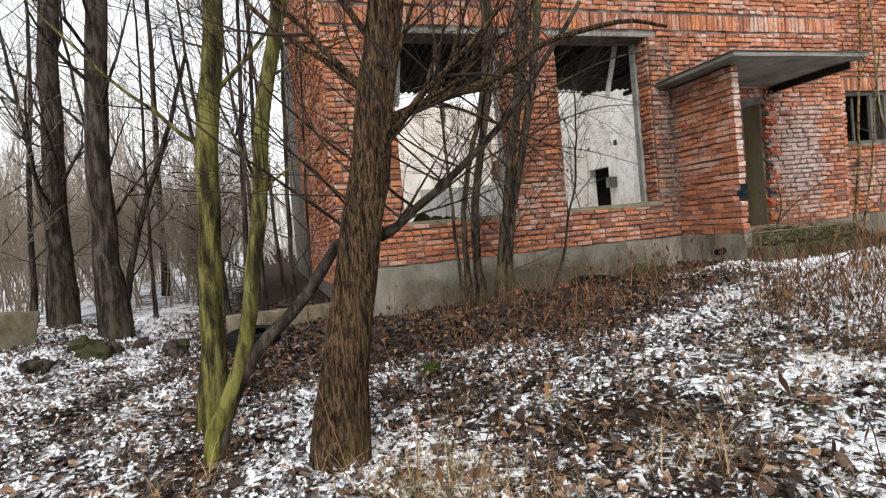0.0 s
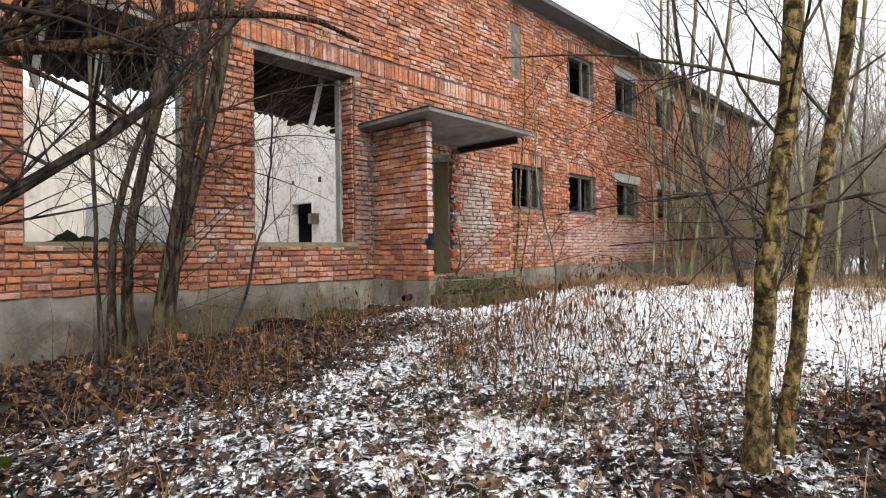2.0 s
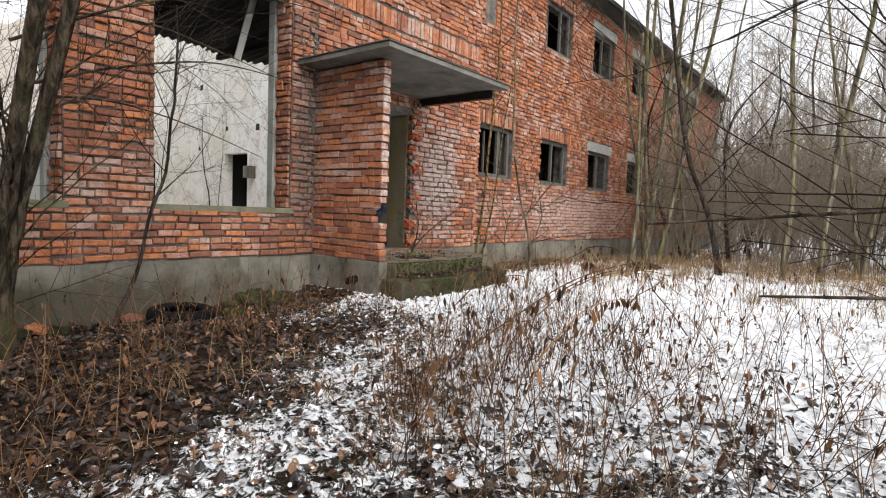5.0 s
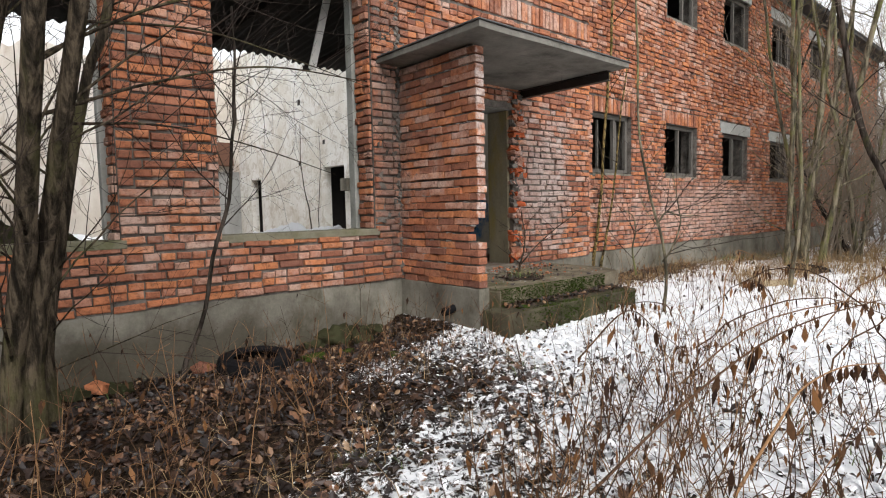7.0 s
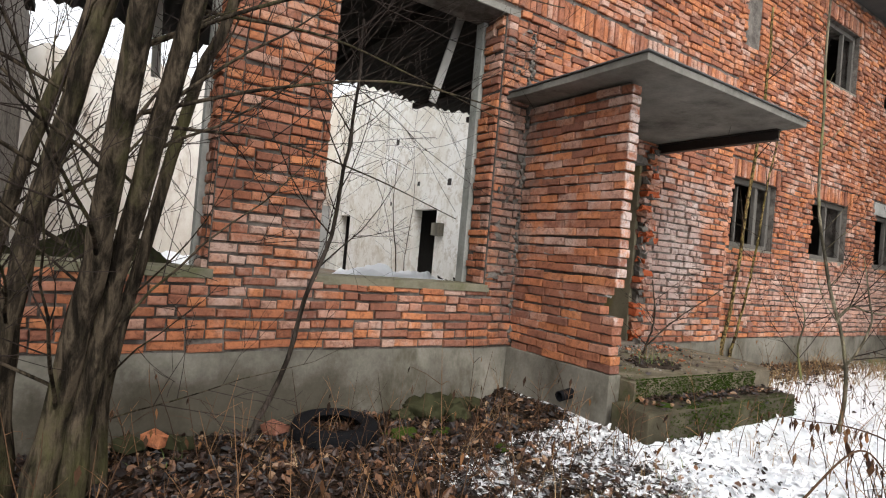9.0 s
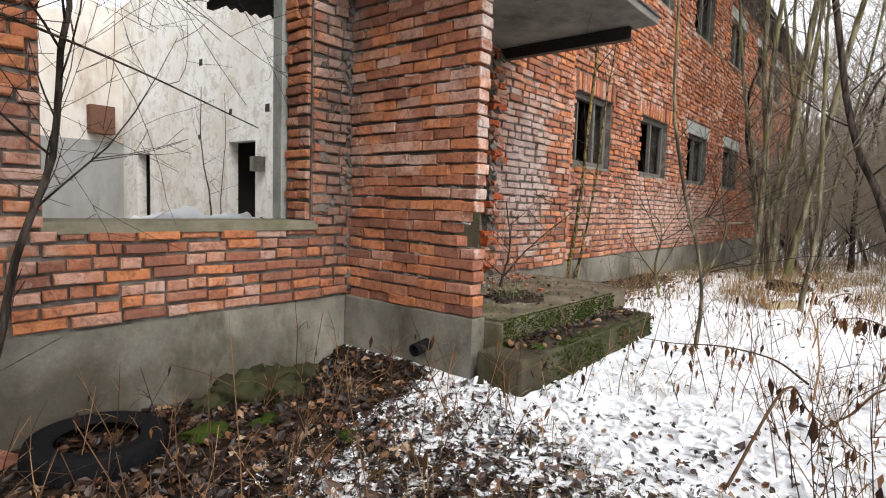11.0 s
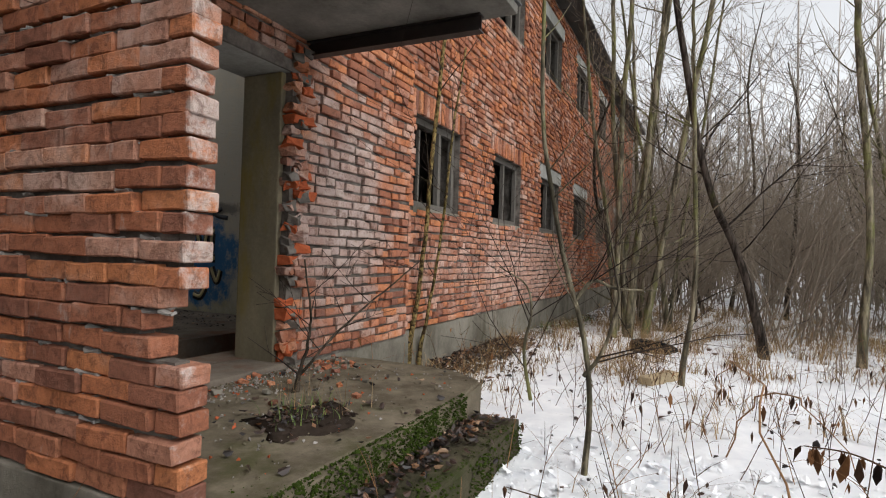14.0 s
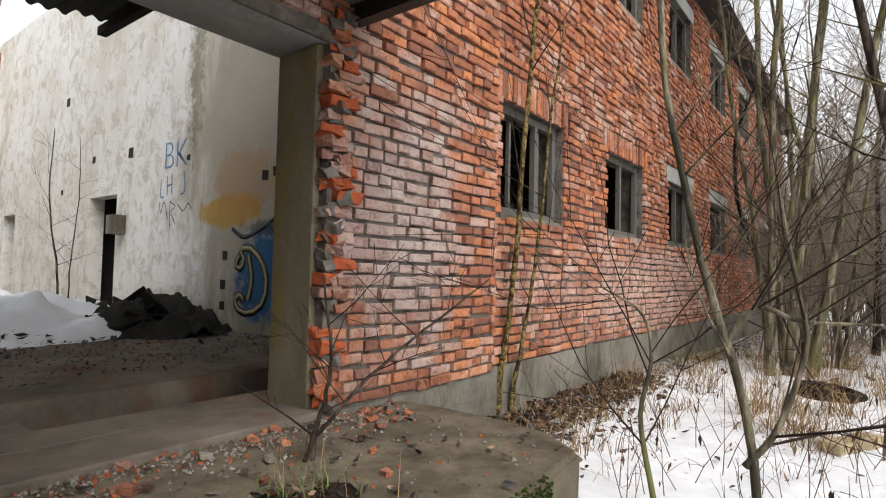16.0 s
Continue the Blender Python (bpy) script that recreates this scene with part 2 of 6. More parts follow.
def plaster_material():
    """Whitewashed hall wall: lime white inside, grey-green and brown runs, with spray paint at the near end."""
    m, n, l, b = mat("stained_whitewash", 0.9)
    base = ramp(n, l, tex_noise(n, l, 0.8, 7, 0.65), [(0.3, (0.66, 0.61, 0.53)), (0.45, (0.8, 0.78, 0.73)), (0.65, (0.88, 0.87, 0.85))])
    run = tex_noise(n, l, 2.3, 6, 0.7, stretch=(1, 1, 0.13))
    base = mix(n, l, calc(n, l, "MULTIPLY", steps(n, l, run, 0.56, 0.74), 0.34), base, (0.42, 0.37, 0.28))
    # Grey-beige over the near end of the wall, strongest about y 10.9.
    greyed = calc(n, l, "ADD", near(n, l, (10.7, 10.9, 2.9), (3, 2.9, 3.6)), calc(n, l, "MULTIPLY", calc(n, l, "SUBTRACT", tex_noise(n, l, 1.4, 6, 0.7, stretch=(1, 1, 0.35)), 0.5), 1.6))
    base = mix(n, l, calc(n, l, "MULTIPLY", steps(n, l, greyed, -0.15, 0.4), 0.85), base, (0.34, 0.31, 0.245))
    fleck = tex_noise(n, l, 3.2, 9, 0.78, dist=0.5)
    base = mix(n, l, calc(n, l, "MULTIPLY", steps(n, l, fleck, 0.48, 0.6), 0.55), base, (0.45, 0.385, 0.29))
    pock = tex_noise(n, l, 13, 5, 0.7)
    base = mix(n, l, calc(n, l, "MULTIPLY", steps(n, l, pock, 0.66, 0.7), 0.7), base, (0.2, 0.175, 0.14))
    mossy = calc(n, l, "ADD", near(n, l, (10.7, 13.35, 4.2), (3, 0.4, 2.2)), calc(n, l, "MULTIPLY", calc(n, l, "SUBTRACT", tex_noise(n, l, 7, 7, 0.78), 0.5), 2.4))
    base = mix(n, l, calc(n, l, "MULTIPLY", steps(n, l, mossy, 0.35, 0.8), 0.7), base, (0.17, 0.155, 0.08))
    brown = tex_noise(n, l, 0.55, 8, 0.75, stretch=(1, 1, 0.7), dist=0.8)
    base = mix(n, l, calc(n, l, "MULTIPLY", steps(n, l, brown, 0.55, 0.66), 0.5), base, (0.5, 0.42, 0.31))
    chip = tex_noise(n, l, 5, 8, 0.8)
    base = mix(n, l, calc(n, l, "MULTIPLY", steps(n, l, chip, 0.64, 0.68), 0.5), base, (0.3, 0.28, 0.25))
    low = calc(n, l, "ADD", near(n, l, (10.7, 13, 0.3), (3, 6, 1.2)), calc(n, l, "MULTIPLY", calc(n, l, "SUBTRACT", tex_noise(n, l, 2.4, 6, 0.7), 0.5), 1.4))
    base = mix(n, l, calc(n, l, "MULTIPLY", steps(n, l, low, 0.2, 0.9), 0.6), base, (0.22, 0.22, 0.1))
    for centre, radius, colour, cut, amount in (((10.7, 11.38, 1.25), (0.6, 0.95, 0.74), (0.03, 0.125, 0.27), 0.02, 0.95), ((10.7, 12.4, 2.14), (0.6, 0.9, 0.26), (0.52, 0.3, 0.05), 0.0, 0.8),
                                                ((10.7, 12.1, 2.5), (0.6, 0.95, 0.65), (0.46, 0.23, 0.08), 0.12, 0.42), ((10.7, 11.3, 1.9), (0.6, 0.9, 0.12), (0.05, 0.05, 0.055), 0.05, 0.6)):
        spray = calc(n, l, "ADD", near(n, l, centre, radius), calc(n, l, "MULTIPLY", calc(n, l, "SUBTRACT", tex_noise(n, l, 4.5, 8, 0.75), 0.5), 1.5))
        base = mix(n, l, calc(n, l, "MULTIPLY", steps(n, l, spray, cut, cut + 0.35), amount), base, colour)
    l.new(base, b.inputs["Base Color"])
    bump(n, l, b, tex_noise(n, l, 18, 8, 0.75), 0.5, 0.012)
    return m


def plain_material(name, c, rough=0.7, metal=0.0, vary=0.35, scale=14, relief=0.003):
    m, n, l, b = mat(name, rough, metal)
    t = tex_noise(n, l, scale, 6, 0.7)
    base = mix(n, l, t, tuple(v * (1 - vary) for v in c), tuple(min(0.92, v * (1 + vary)) for v in c))
    l.new(base, b.inputs["Base Color"])
    bump(n, l, b, tex_noise(n, l, scale * 4, 5, 0.7), 0.5, relief)
    return m


BRICK = brick_material()
MORTAR = rough_material("lime_mortar", (0.06, 0.052, 0.045), (0.23, 0.205, 0.18), (0.045, 0.037, 0.032), scale=7, relief=0.018, streak=1)
BEAD = rough_material("pale_hard_mortar", (0.16, 0.145, 0.13), (0.4, 0.375, 0.345), (0.1, 0.085, 0.075), scale=6, relief=0.01, streak=1)
CONCRETE = rough_material("plinth_concrete", (0.085, 0.076, 0.06), (0.285, 0.265, 0.22), (0.06, 0.054, 0.034), scale=1.7, relief=0.014, streak=0.7, patch=((3.9, 8.13, 0.0), (2.3, 0.6, 0.6)))
SLAB = rough_material("canopy_concrete", (0.13, 0.122, 0.105), (0.27, 0.255, 0.225), (0.07, 0.066, 0.056), streak=1)
LANDING = rough_material("mossy_concrete", (0.075, 0.062, 0.042), (0.22, 0.185, 0.135), (0.06, 0.066, 0.022), scale=4.2, relief=0.018, streak=0.8)
JAMB = rough_material("stained_jamb_plaster", (0.1, 0.088, 0.064), (0.26, 0.225, 0.15), (0.23, 0.17, 0.03), scale=1.6, streak=0.5)
LIGHT_CONCRETE = rough_material("lintel_concrete", (0.26, 0.26, 0.24), (0.4, 0.4, 0.37), (0.16, 0.165, 0.145), streak=1)
PLASTER = plaster_material()
BACKWALL = rough_material("old_pale_plaster", (0.5, 0.44, 0.37), (0.74, 0.71, 0.66), (0.34, 0.25, 0.19), scale=0.9, streak=0.5)
DADO = rough_material("grey_dado_paint", (0.24, 0.24, 0.23), (0.36, 0.36, 0.35), (0.17, 0.15, 0.13), scale=1.5)
# Wing interiors: the gloom of unlit rooms is in this dark colour.
DARK_ROOM = rough_material("unlit_room_dark", (0.045, 0.042, 0.037), (0.1, 0.095, 0.088), (0.03, 0.027, 0.024), scale=1.2)
FLOOR = rough_material("dirty_floor_screed", (0.1, 0.085, 0.07), (0.25, 0.21, 0.17), (0.16, 0.07, 0.04), scale=1.8, relief=0.01, streak=1)
GROUND = ground_material()
SNOW = plain_material("snow", (0.84, 0.85, 0.87), 0.75, vary=0.06, scale=9, relief=0.004)
ROOFING = plain_material("weathered_roofing_felt", (0.1, 0.1, 0.098), 0.9, vary=0.4, scale=3)
ASBESTOS = plain_material("dark_corrugated_sheet", (0.032, 0.03, 0.027), 0.9, vary=0.4, scale=4)
STEEL = plain_material("dark_painted_steel", (0.035, 0.027, 0.024), 0.55, 0.3, vary=0.5)
RAW_BRICK = plain_material("raw_broken_brick", (0.4, 0.1, 0.042), 0.9, vary=0.6, scale=26, relief=0.012)
RUST = plain_material("rusted_sheet_iron", (0.16, 0.085, 0.06), 0.85, 0.2, vary=0.45)
RUBBER = plain_material("old_tyre_rubber", (0.009, 0.009, 0.01), 0.8, vary=0.35, scale=30)
OLDWOOD = plain_material("grey_weathered_wood", (0.12, 0.11, 0.097), 0.85, vary=0.35, scale=22)
DARKWOOD = plain_material("dark_rotten_wood", (0.025, 0.021, 0.018), 0.9, vary=0.4, scale=18)
PALEWOOD = plain_material("pale_board", (0.62, 0.6, 0.56), 0.85, vary=0.15, scale=18)
MOSS = plain_material("moss", (0.034, 0.052, 0.009), 0.95, vary=0.5, scale=30, relief=0.02)
STONE = plain_material("mossy_rubble", (0.04, 0.04, 0.02), 0.95, vary=0.5, scale=9, relief=0.02)
BARK_BROWN = bark_material("furrowed_brown_bark", (0.012, 0.008, 0.006), (0.125, 0.08, 0.045), (0.13, 0.1, 0.038), 0.25, 78, fine=0.13)
BARK_GREEN = bark_material("green_algae_bark", (0.018, 0.016, 0.008), (0.15, 0.135, 0.045), (0.16, 0.155, 0.036), 0.42, 17)
BARK_BIRCH = bark_material("yellow_scarred_bark", (0.03, 0.021, 0.011), (0.25, 0.185, 0.075), (0.15, 0.13, 0.035), 0.3, 26, ring=1.0)
BARK_DARK = bark_material("wet_dark_bark", (0.013, 0.01, 0.008), (0.07, 0.056, 0.046), (0.05, 0.048, 0.02), 0.3, 14)
BARK_GREY = bark_material("grey_brown_bark", (0.02, 0.016, 0.012), (0.11, 0.086, 0.066), (0.05, 0.047, 0.018), 0.42, 14)
BARK_STEM = bark_material("brown_grey_lichened_bark", (0.014, 0.011, 0.008), (0.095, 0.073, 0.05), (0.085, 0.078, 0.035), 0.38, 22)
BARK_OLIVE = bark_material("olive_grey_bark", (0.055, 0.048, 0.034), (0.245, 0.21, 0.145), (0.165, 0.165, 0.06), 0.5, 13)
STEP = rough_material("dark_mossy_concrete", (0.026, 0.024, 0.015), (0.105, 0.09, 0.06), (0.03, 0.042, 0.01), scale=2.6, relief=0.012, streak=0.8)
SILL = rough_material("mossy_sill_mortar", (0.12, 0.11, 0.07), (0.26, 0.24, 0.18), (0.09, 0.095, 0.035), scale=3, relief=0.012, streak=1)
TWIG = plain_material("twig_bark", (0.034, 0.025, 0.021), 0.8, vary=0.4, scale=30)
# Far trees: the haze of distance is mixed into this pale grey.
TWIG_FAR = plain_material("mist_paled_wood", (0.36, 0.325, 0.29), 0.9, vary=0.3, scale=2)
# Lighter than TWIG, to fade the farther trees towards the pale mist.
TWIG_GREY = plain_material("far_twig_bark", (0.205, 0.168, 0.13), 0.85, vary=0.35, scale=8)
LEAF = island_material("fallen_leaf", [(0.0, (0.007, 0.005, 0.004)), (0.3, (0.016, 0.009, 0.007)), (0.6, (0.03, 0.015, 0.01)), (0.82, (0.072, 0.036, 0.02)), (0.93, (0.17, 0.075, 0.032)), (1.0, (0.3, 0.2, 0.12))], 0.5, snowy=True)
STRAW = island_material("dry_grass", [(0.0, (0.1, 0.065, 0.032)), (0.5, (0.25, 0.165, 0.085)), (1.0, (0.42, 0.31, 0.18))], 0.75)
WEED = island_material("dead_weed_stalk", [(0.0, (0.03, 0.018, 0.013)), (0.5, (0.1, 0.056, 0.032)), (1.0, (0.3, 0.17, 0.085))], 0.8)
WITHERED = island_material("withered_leaf", [(0.0, (0.02, 0.013, 0.011)), (0.5, (0.075, 0.038, 0.02)), (0.85, (0.16, 0.075, 0.03)), (1.0, (0.3, 0.15, 0.07))], 0.75)
GREEN = island_material("living_grass", [(0.0, (0.06, 0.1, 0.02)), (1.0, (0.14, 0.2, 0.045))], 0.6)
BLUE_PAINT = plain_material("blue_spray_paint", (0.1, 0.23, 0.4), 0.7, vary=0.4, scale=5)
OCHRE_PAINT = plain_material("ochre_spray_paint", (0.42, 0.36, 0.2), 0.8, vary=0.2)
BLACK_PAINT = plain_material("black_spray_paint", (0.02, 0.022, 0.025), 0.7, vary=0.2)
# Near-black that stands for the shade inside doorways and wall pockets.
BLACK_VOID = plain_material("unlit_void_black", (0.05, 0.046, 0.042), 0.95, vary=0.4, scale=3)

# ---- building helpers ----


def mesh_of(name, verts, faces, material, smooth=False):
    me = bpy.data.meshes.new(name)
    me.from_pydata(verts if isinstance(verts, list) else verts.tolist(), [], faces if isinstance(faces, list) else faces.tolist())
    me.materials.append(material)
    if smooth:
        me.shade_smooth()
    return me


def bm_mesh(name, bm, material, smooth=False):
    me = bpy.data.meshes.new(name)
    bm.to_mesh(me)
    bm.free()
    me.materials.append(material)
    if smooth:
        me.shade_smooth()
    return me


def part(name, me, parent, label=""):
    ob = new(name, me)
    ob.parent = parent
    return tagged(ob, label) if label else ob


def thing(name, at, label, category, group="", kind=""):
    ob = new(name)
    ob.empty_display_size = 0.1
    ob.location = at
    return tagged(ob, label, category, group, kind)


def solid(name, me, label, category="", kind="", group=""):
    return tagged(new(name, me), label, category, group, kind)


def box_bm(x0, x1, y0, y1, z0, z1, bevel=0.0, bm=None):
    own = bm or bmesh.new()
    g = bmesh.ops.create_cube(own, size=1)["verts"]
    for v in g:
        v.co = Vector(((x0 + x1) / 2 + v.co.x * (x1 - x0), (y0 + y1) / 2 + v.co.y * (y1 - y0), (z0 + z1) / 2 + v.co.z * (z1 - z0)))
    if bevel:
        es = list({e for v in g for e in v.link_edges})
        bmesh.ops.bevel(own, geom=es, offset=bevel, segments=2, affect="EDGES", profile=0.6)
    return own


def rough_up(bm, amount, scale, cuts=0):
    """Uneven, chipped faces."""
    if cuts:
        bmesh.ops.subdivide_edges(bm, edges=bm.edges[:], cuts=cuts, use_grid_fill=True)
    for v in bm.verts:
        v.co += noise.noise_vector(v.co * scale) * amount
    return bm


class Pile:
    """Gathers pieces into one mesh."""

    def __init__(self):
        self.v, self.f, self.k = [], [], 0

    def add(self, verts, faces):
        self.v.append(np.asarray(verts, float))
        self.f.extend([[i + self.k for i in f] for f in faces])
        self.k += len(verts)

    def mesh(self, name, material, origin=(0, 0, 0), smooth=True):
        v = np.concatenate(self.v) - np.array(origin)
        return mesh_of(name, v, self.f, material, smooth)


def tube(pile, pts, radii, sides=6, wob=0.0, seed=0):
    """A tapering branch along points."""
    p = np.asarray(pts, float)
    r = np.asarray(radii, float)
    d = np.gradient(p, axis=0)
    d /= np.linalg.norm(d, axis=1)[:, None] + 1e-9
    ref = np.array((0.0, 0.0, 1.0)) if abs(d[0][2]) < 0.8 else np.array((1.0, 0.0, 0.0))
    u = np.cross(d, ref)
    u /= np.linalg.norm(u, axis=1)[:, None] + 1e-9
    w = np.cross(d, u)
    a = np.linspace(0, 2 * np.pi, sides, endpoint=False)
    rr = np.repeat(r[:, None], sides, 1)
    if wob:
        g = np.random.RandomState(seed)
        rib = g.normal(0, 1, sides)[None, :]
        low = g.normal(0, 1, (len(p), sides))
        rr = rr * (1 + wob * (0.75 * rib + 0.65 * low))
    v = p[:, None, :] + rr[:, :, None] * (np.cos(a)[None, :, None] * u[:, None, :] + np.sin(a)[None, :, None] * w[:, None, :])
    n = len(p)
    f = [[i * sides + j, i * sides + (j + 1) % sides, (i + 1) * sides + (j + 1) % sides, (i + 1) * sides + j] for i in range(n - 1) for j in range(sides)]
    f.append([(n - 1) * sides + j for j in range(sides)])
    pile.add(v.reshape(-1, 3), f)


def curve_through(pts, n):
    """Smooth points through a few given ones (Catmull-Rom)."""
    p = [np.array(q, float) for q in pts]
    p = [2 * p[0] - p[1]] + p + [2 * p[-1] - p[-2]]
    out = []
    seg = len(p) - 3
    for k in range(n):
        s = k / (n - 1) * seg
        i = min(int(s), seg - 1)
        t = s - i
        a, b, c, d = p[i:i + 4]
        out.append(0.5 * (2 * b + (c - a) * t + (2 * a - 5 * b + 4 * c - d) * t * t + (3 * b - a - 3 * c + d) * t ** 3))
    return np.array(out)


def smooth(a, b, v):
    t = min(1.0, max(0.0, (v - a) / (b - a)))
    return t * t * (3 - 2 * t)


def gz(x, y):
    """The ground's height."""
    s = smooth(-0.05, 1.0, (x * 0.7 + y * 0.3) / 6.5)
    z = -0.24 + 0.39 * s
    z -= 0.15 * smooth(6.2, 7.8, y) * (1 - smooth(6.3, 6.9, x))
    z -= 0.17 * smooth(13, 20, x)
    z += 0.3 * smooth(-0.5, -3.5, x) * smooth(4, 10, y)
    z += 0.05 * noise.noise((x * 0.6, y * 0.6, 0)) + 0.02 * noise.noise((x * 2.3, y * 2.3, 3))
    far = math.hypot(x - 6, y - 4)
    return z + 0.8 * smooth(30, 120, far)


def snow_cover(x, y):
    c = 0.455 + 0.35 * smooth(4.9, 8.2, x + 0.2 * (4 - y))
    c -= 0.4 * smooth(6.85, 7.45, y) * (1 - smooth(6.6, 6.8, x)) * smooth(0.5, 2, x)
    c -= 0.33 * smooth(4.4, 6.4, y) * (1 - smooth(3.2, 5.9, x)) * smooth(-1, 0.6, x)
    c += 0.04 * smooth(-0.5, -2.0, x)
    c -= 0.25 * smooth(10.5, 15, x) * smooth(7.2, 4.5, y)
    c += 0.13 * math.exp(-((x - 5.6) / 1.3) ** 2 - ((y - 3.6) / 1.5) ** 2)
    c -= 0.34 * smooth(7.15, 7.8, y) * smooth(9, 10, x)
    c -= 0.2 * smooth(2.0, 1.0, y) * smooth(3.2, 4.4, x) * smooth(8, 5.5, x)
    c += 0.07 * noise.noise((x * 0.9, y * 0.9, 9))
    return c


def wall_mesh(name, u0, u1, z0, z1, front, back, holes, material, along="x"):
    """A wall with thickness and openings (u0, u1, z0, z1) right through it. along x: front and back are y; along y: they are x."""
    us = sorted({u0, u1, *[h[0] for h in holes], *[h[1] for h in holes]})
    zs = sorted({z0, z1, *[h[2] for h in holes], *[h[3] for h in holes]})
    us, zs = [u for u in us if u0 <= u <= u1], [z for z in zs if z0 <= z <= z1]

    def full(i, j):
        if not (0 <= i < len(us) - 1 and 0 <= j < len(zs) - 1):
            return False
        cu, cz = (us[i] + us[i + 1]) / 2, (zs[j] + zs[j + 1]) / 2
        return not any(h[0] < cu < h[1] and h[2] < cz < h[3] for h in holes)

    bm = bmesh.new()
    seen = {}

    def vert(u, w, z):
        k = (round(u, 4), round(w, 4), round(z, 4))
        if k not in seen:
            seen[k] = bm.verts.new((u, w, z) if along == "x" else (w, u, z))
        return seen[k]

    for i in range(len(us) - 1):
        for j in range(len(zs) - 1):
            if not full(i, j):
                continue
            a, b, c, d = us[i], us[i + 1], zs[j], zs[j + 1]
            for w in (front, back):
                bm.faces.new([vert(a, w, c), vert(b, w, c), vert(b, w, d), vert(a, w, d)])
            for di, dj, q in ((-1, 0, ((a, c), (a, d))), (1, 0, ((b, c), (b, d))), (0, -1, ((a, c), (b, c))), (0, 1, ((a, d), (b, d)))):
                if not full(i + di, j + dj):
                    (p, q1), (r, s) = q
                    bm.faces.new([vert(p, front, q1), vert(r, front, s), vert(r, back, s), vert(p, back, q1)])
    bmesh.ops.recalc_face_normals(bm, faces=bm.faces[:])
    return bm_mesh(name, bm, material)


def brick_shape(w, h, depth, g):
    """One brick seen from its face: chipped chamfered front, sides back to the mortar. x along, y outward is negative, z up."""
    c = 0.005
    j = lambda s: g.uniform(-s, s)
    back = [(0, 0, 0), (w, 0, 0), (w, 0, h), (0, 0, h)]
    mid = [(x + j(0.002), -depth + c + j(0.002), z + j(0.002)) for x, _, z in back]
    face = []
    for x, _, z in back:
        cx, cz = c + abs(j(0.012)), c + abs(j(0.007))
        face.append((x + (cx if x == 0 else -cx), -depth + j(0.002), z + (cz if z == 0 else -cz)))
    f = [[i, (i + 1) % 4, 4 + (i + 1) % 4, 4 + i] for i in range(4)] + [[4 + i, 4 + (i + 1) % 4, 8 + (i + 1) % 4, 8 + i] for i in range(4)] + [[8, 9, 10, 11]]
    return back + mid + face, f


def courses(u0, u1, z0, z1, holes, g, pitch=0.08, bond="mixed", ragged=0.0):
    """Bricks (u, z, w, h) of a wall's face, cut at openings."""
    out = []
    z, k = z0, 0
    while z < z1 - 0.02:
        h = min(pitch - 0.017, z1 - z)
        spans = [(u0, u1)]
        for a, b, c, d in holes:
            if c < z + h * 0.6 and d > z + h * 0.4:
                nxt = []
                for s, e in spans:
                    if b <= s or a >= e:
                        nxt.append((s, e))
                    else:
                        if a > s + 0.03:
                            nxt.append((s, a))
                        if b < e - 0.03:
                            nxt.append((b, e))
                spans = nxt
        for s, e in spans:
            u = s
            off = (k % 2) * (0.13 if bond == "stretcher" else 0.065)
            first = True
            while u < e - 0.025:
                if bond == "stretcher":
                    w = 0.26
                else:
                    w = 0.26 if ((k % 3 == 0) ^ (g.random() < 0.18)) else 0.13
                if first and off:
                    w = off if bond == "stretcher" else w - off if w > 0.2 else w
                w *= g.uniform(0.97, 1.03)
                first = False
                w = min(w, e - u)
                if e - u - w < 0.04:
                    w = e - u
                if w > 0.03:
                    out.append((u + 0.006, z + g.uniform(-0.009, 0.008), w - g.uniform(0.01, 0.02), h * g.uniform(0.88, 1.05)))
                u += w
        z += pitch
        k += 1
    return out


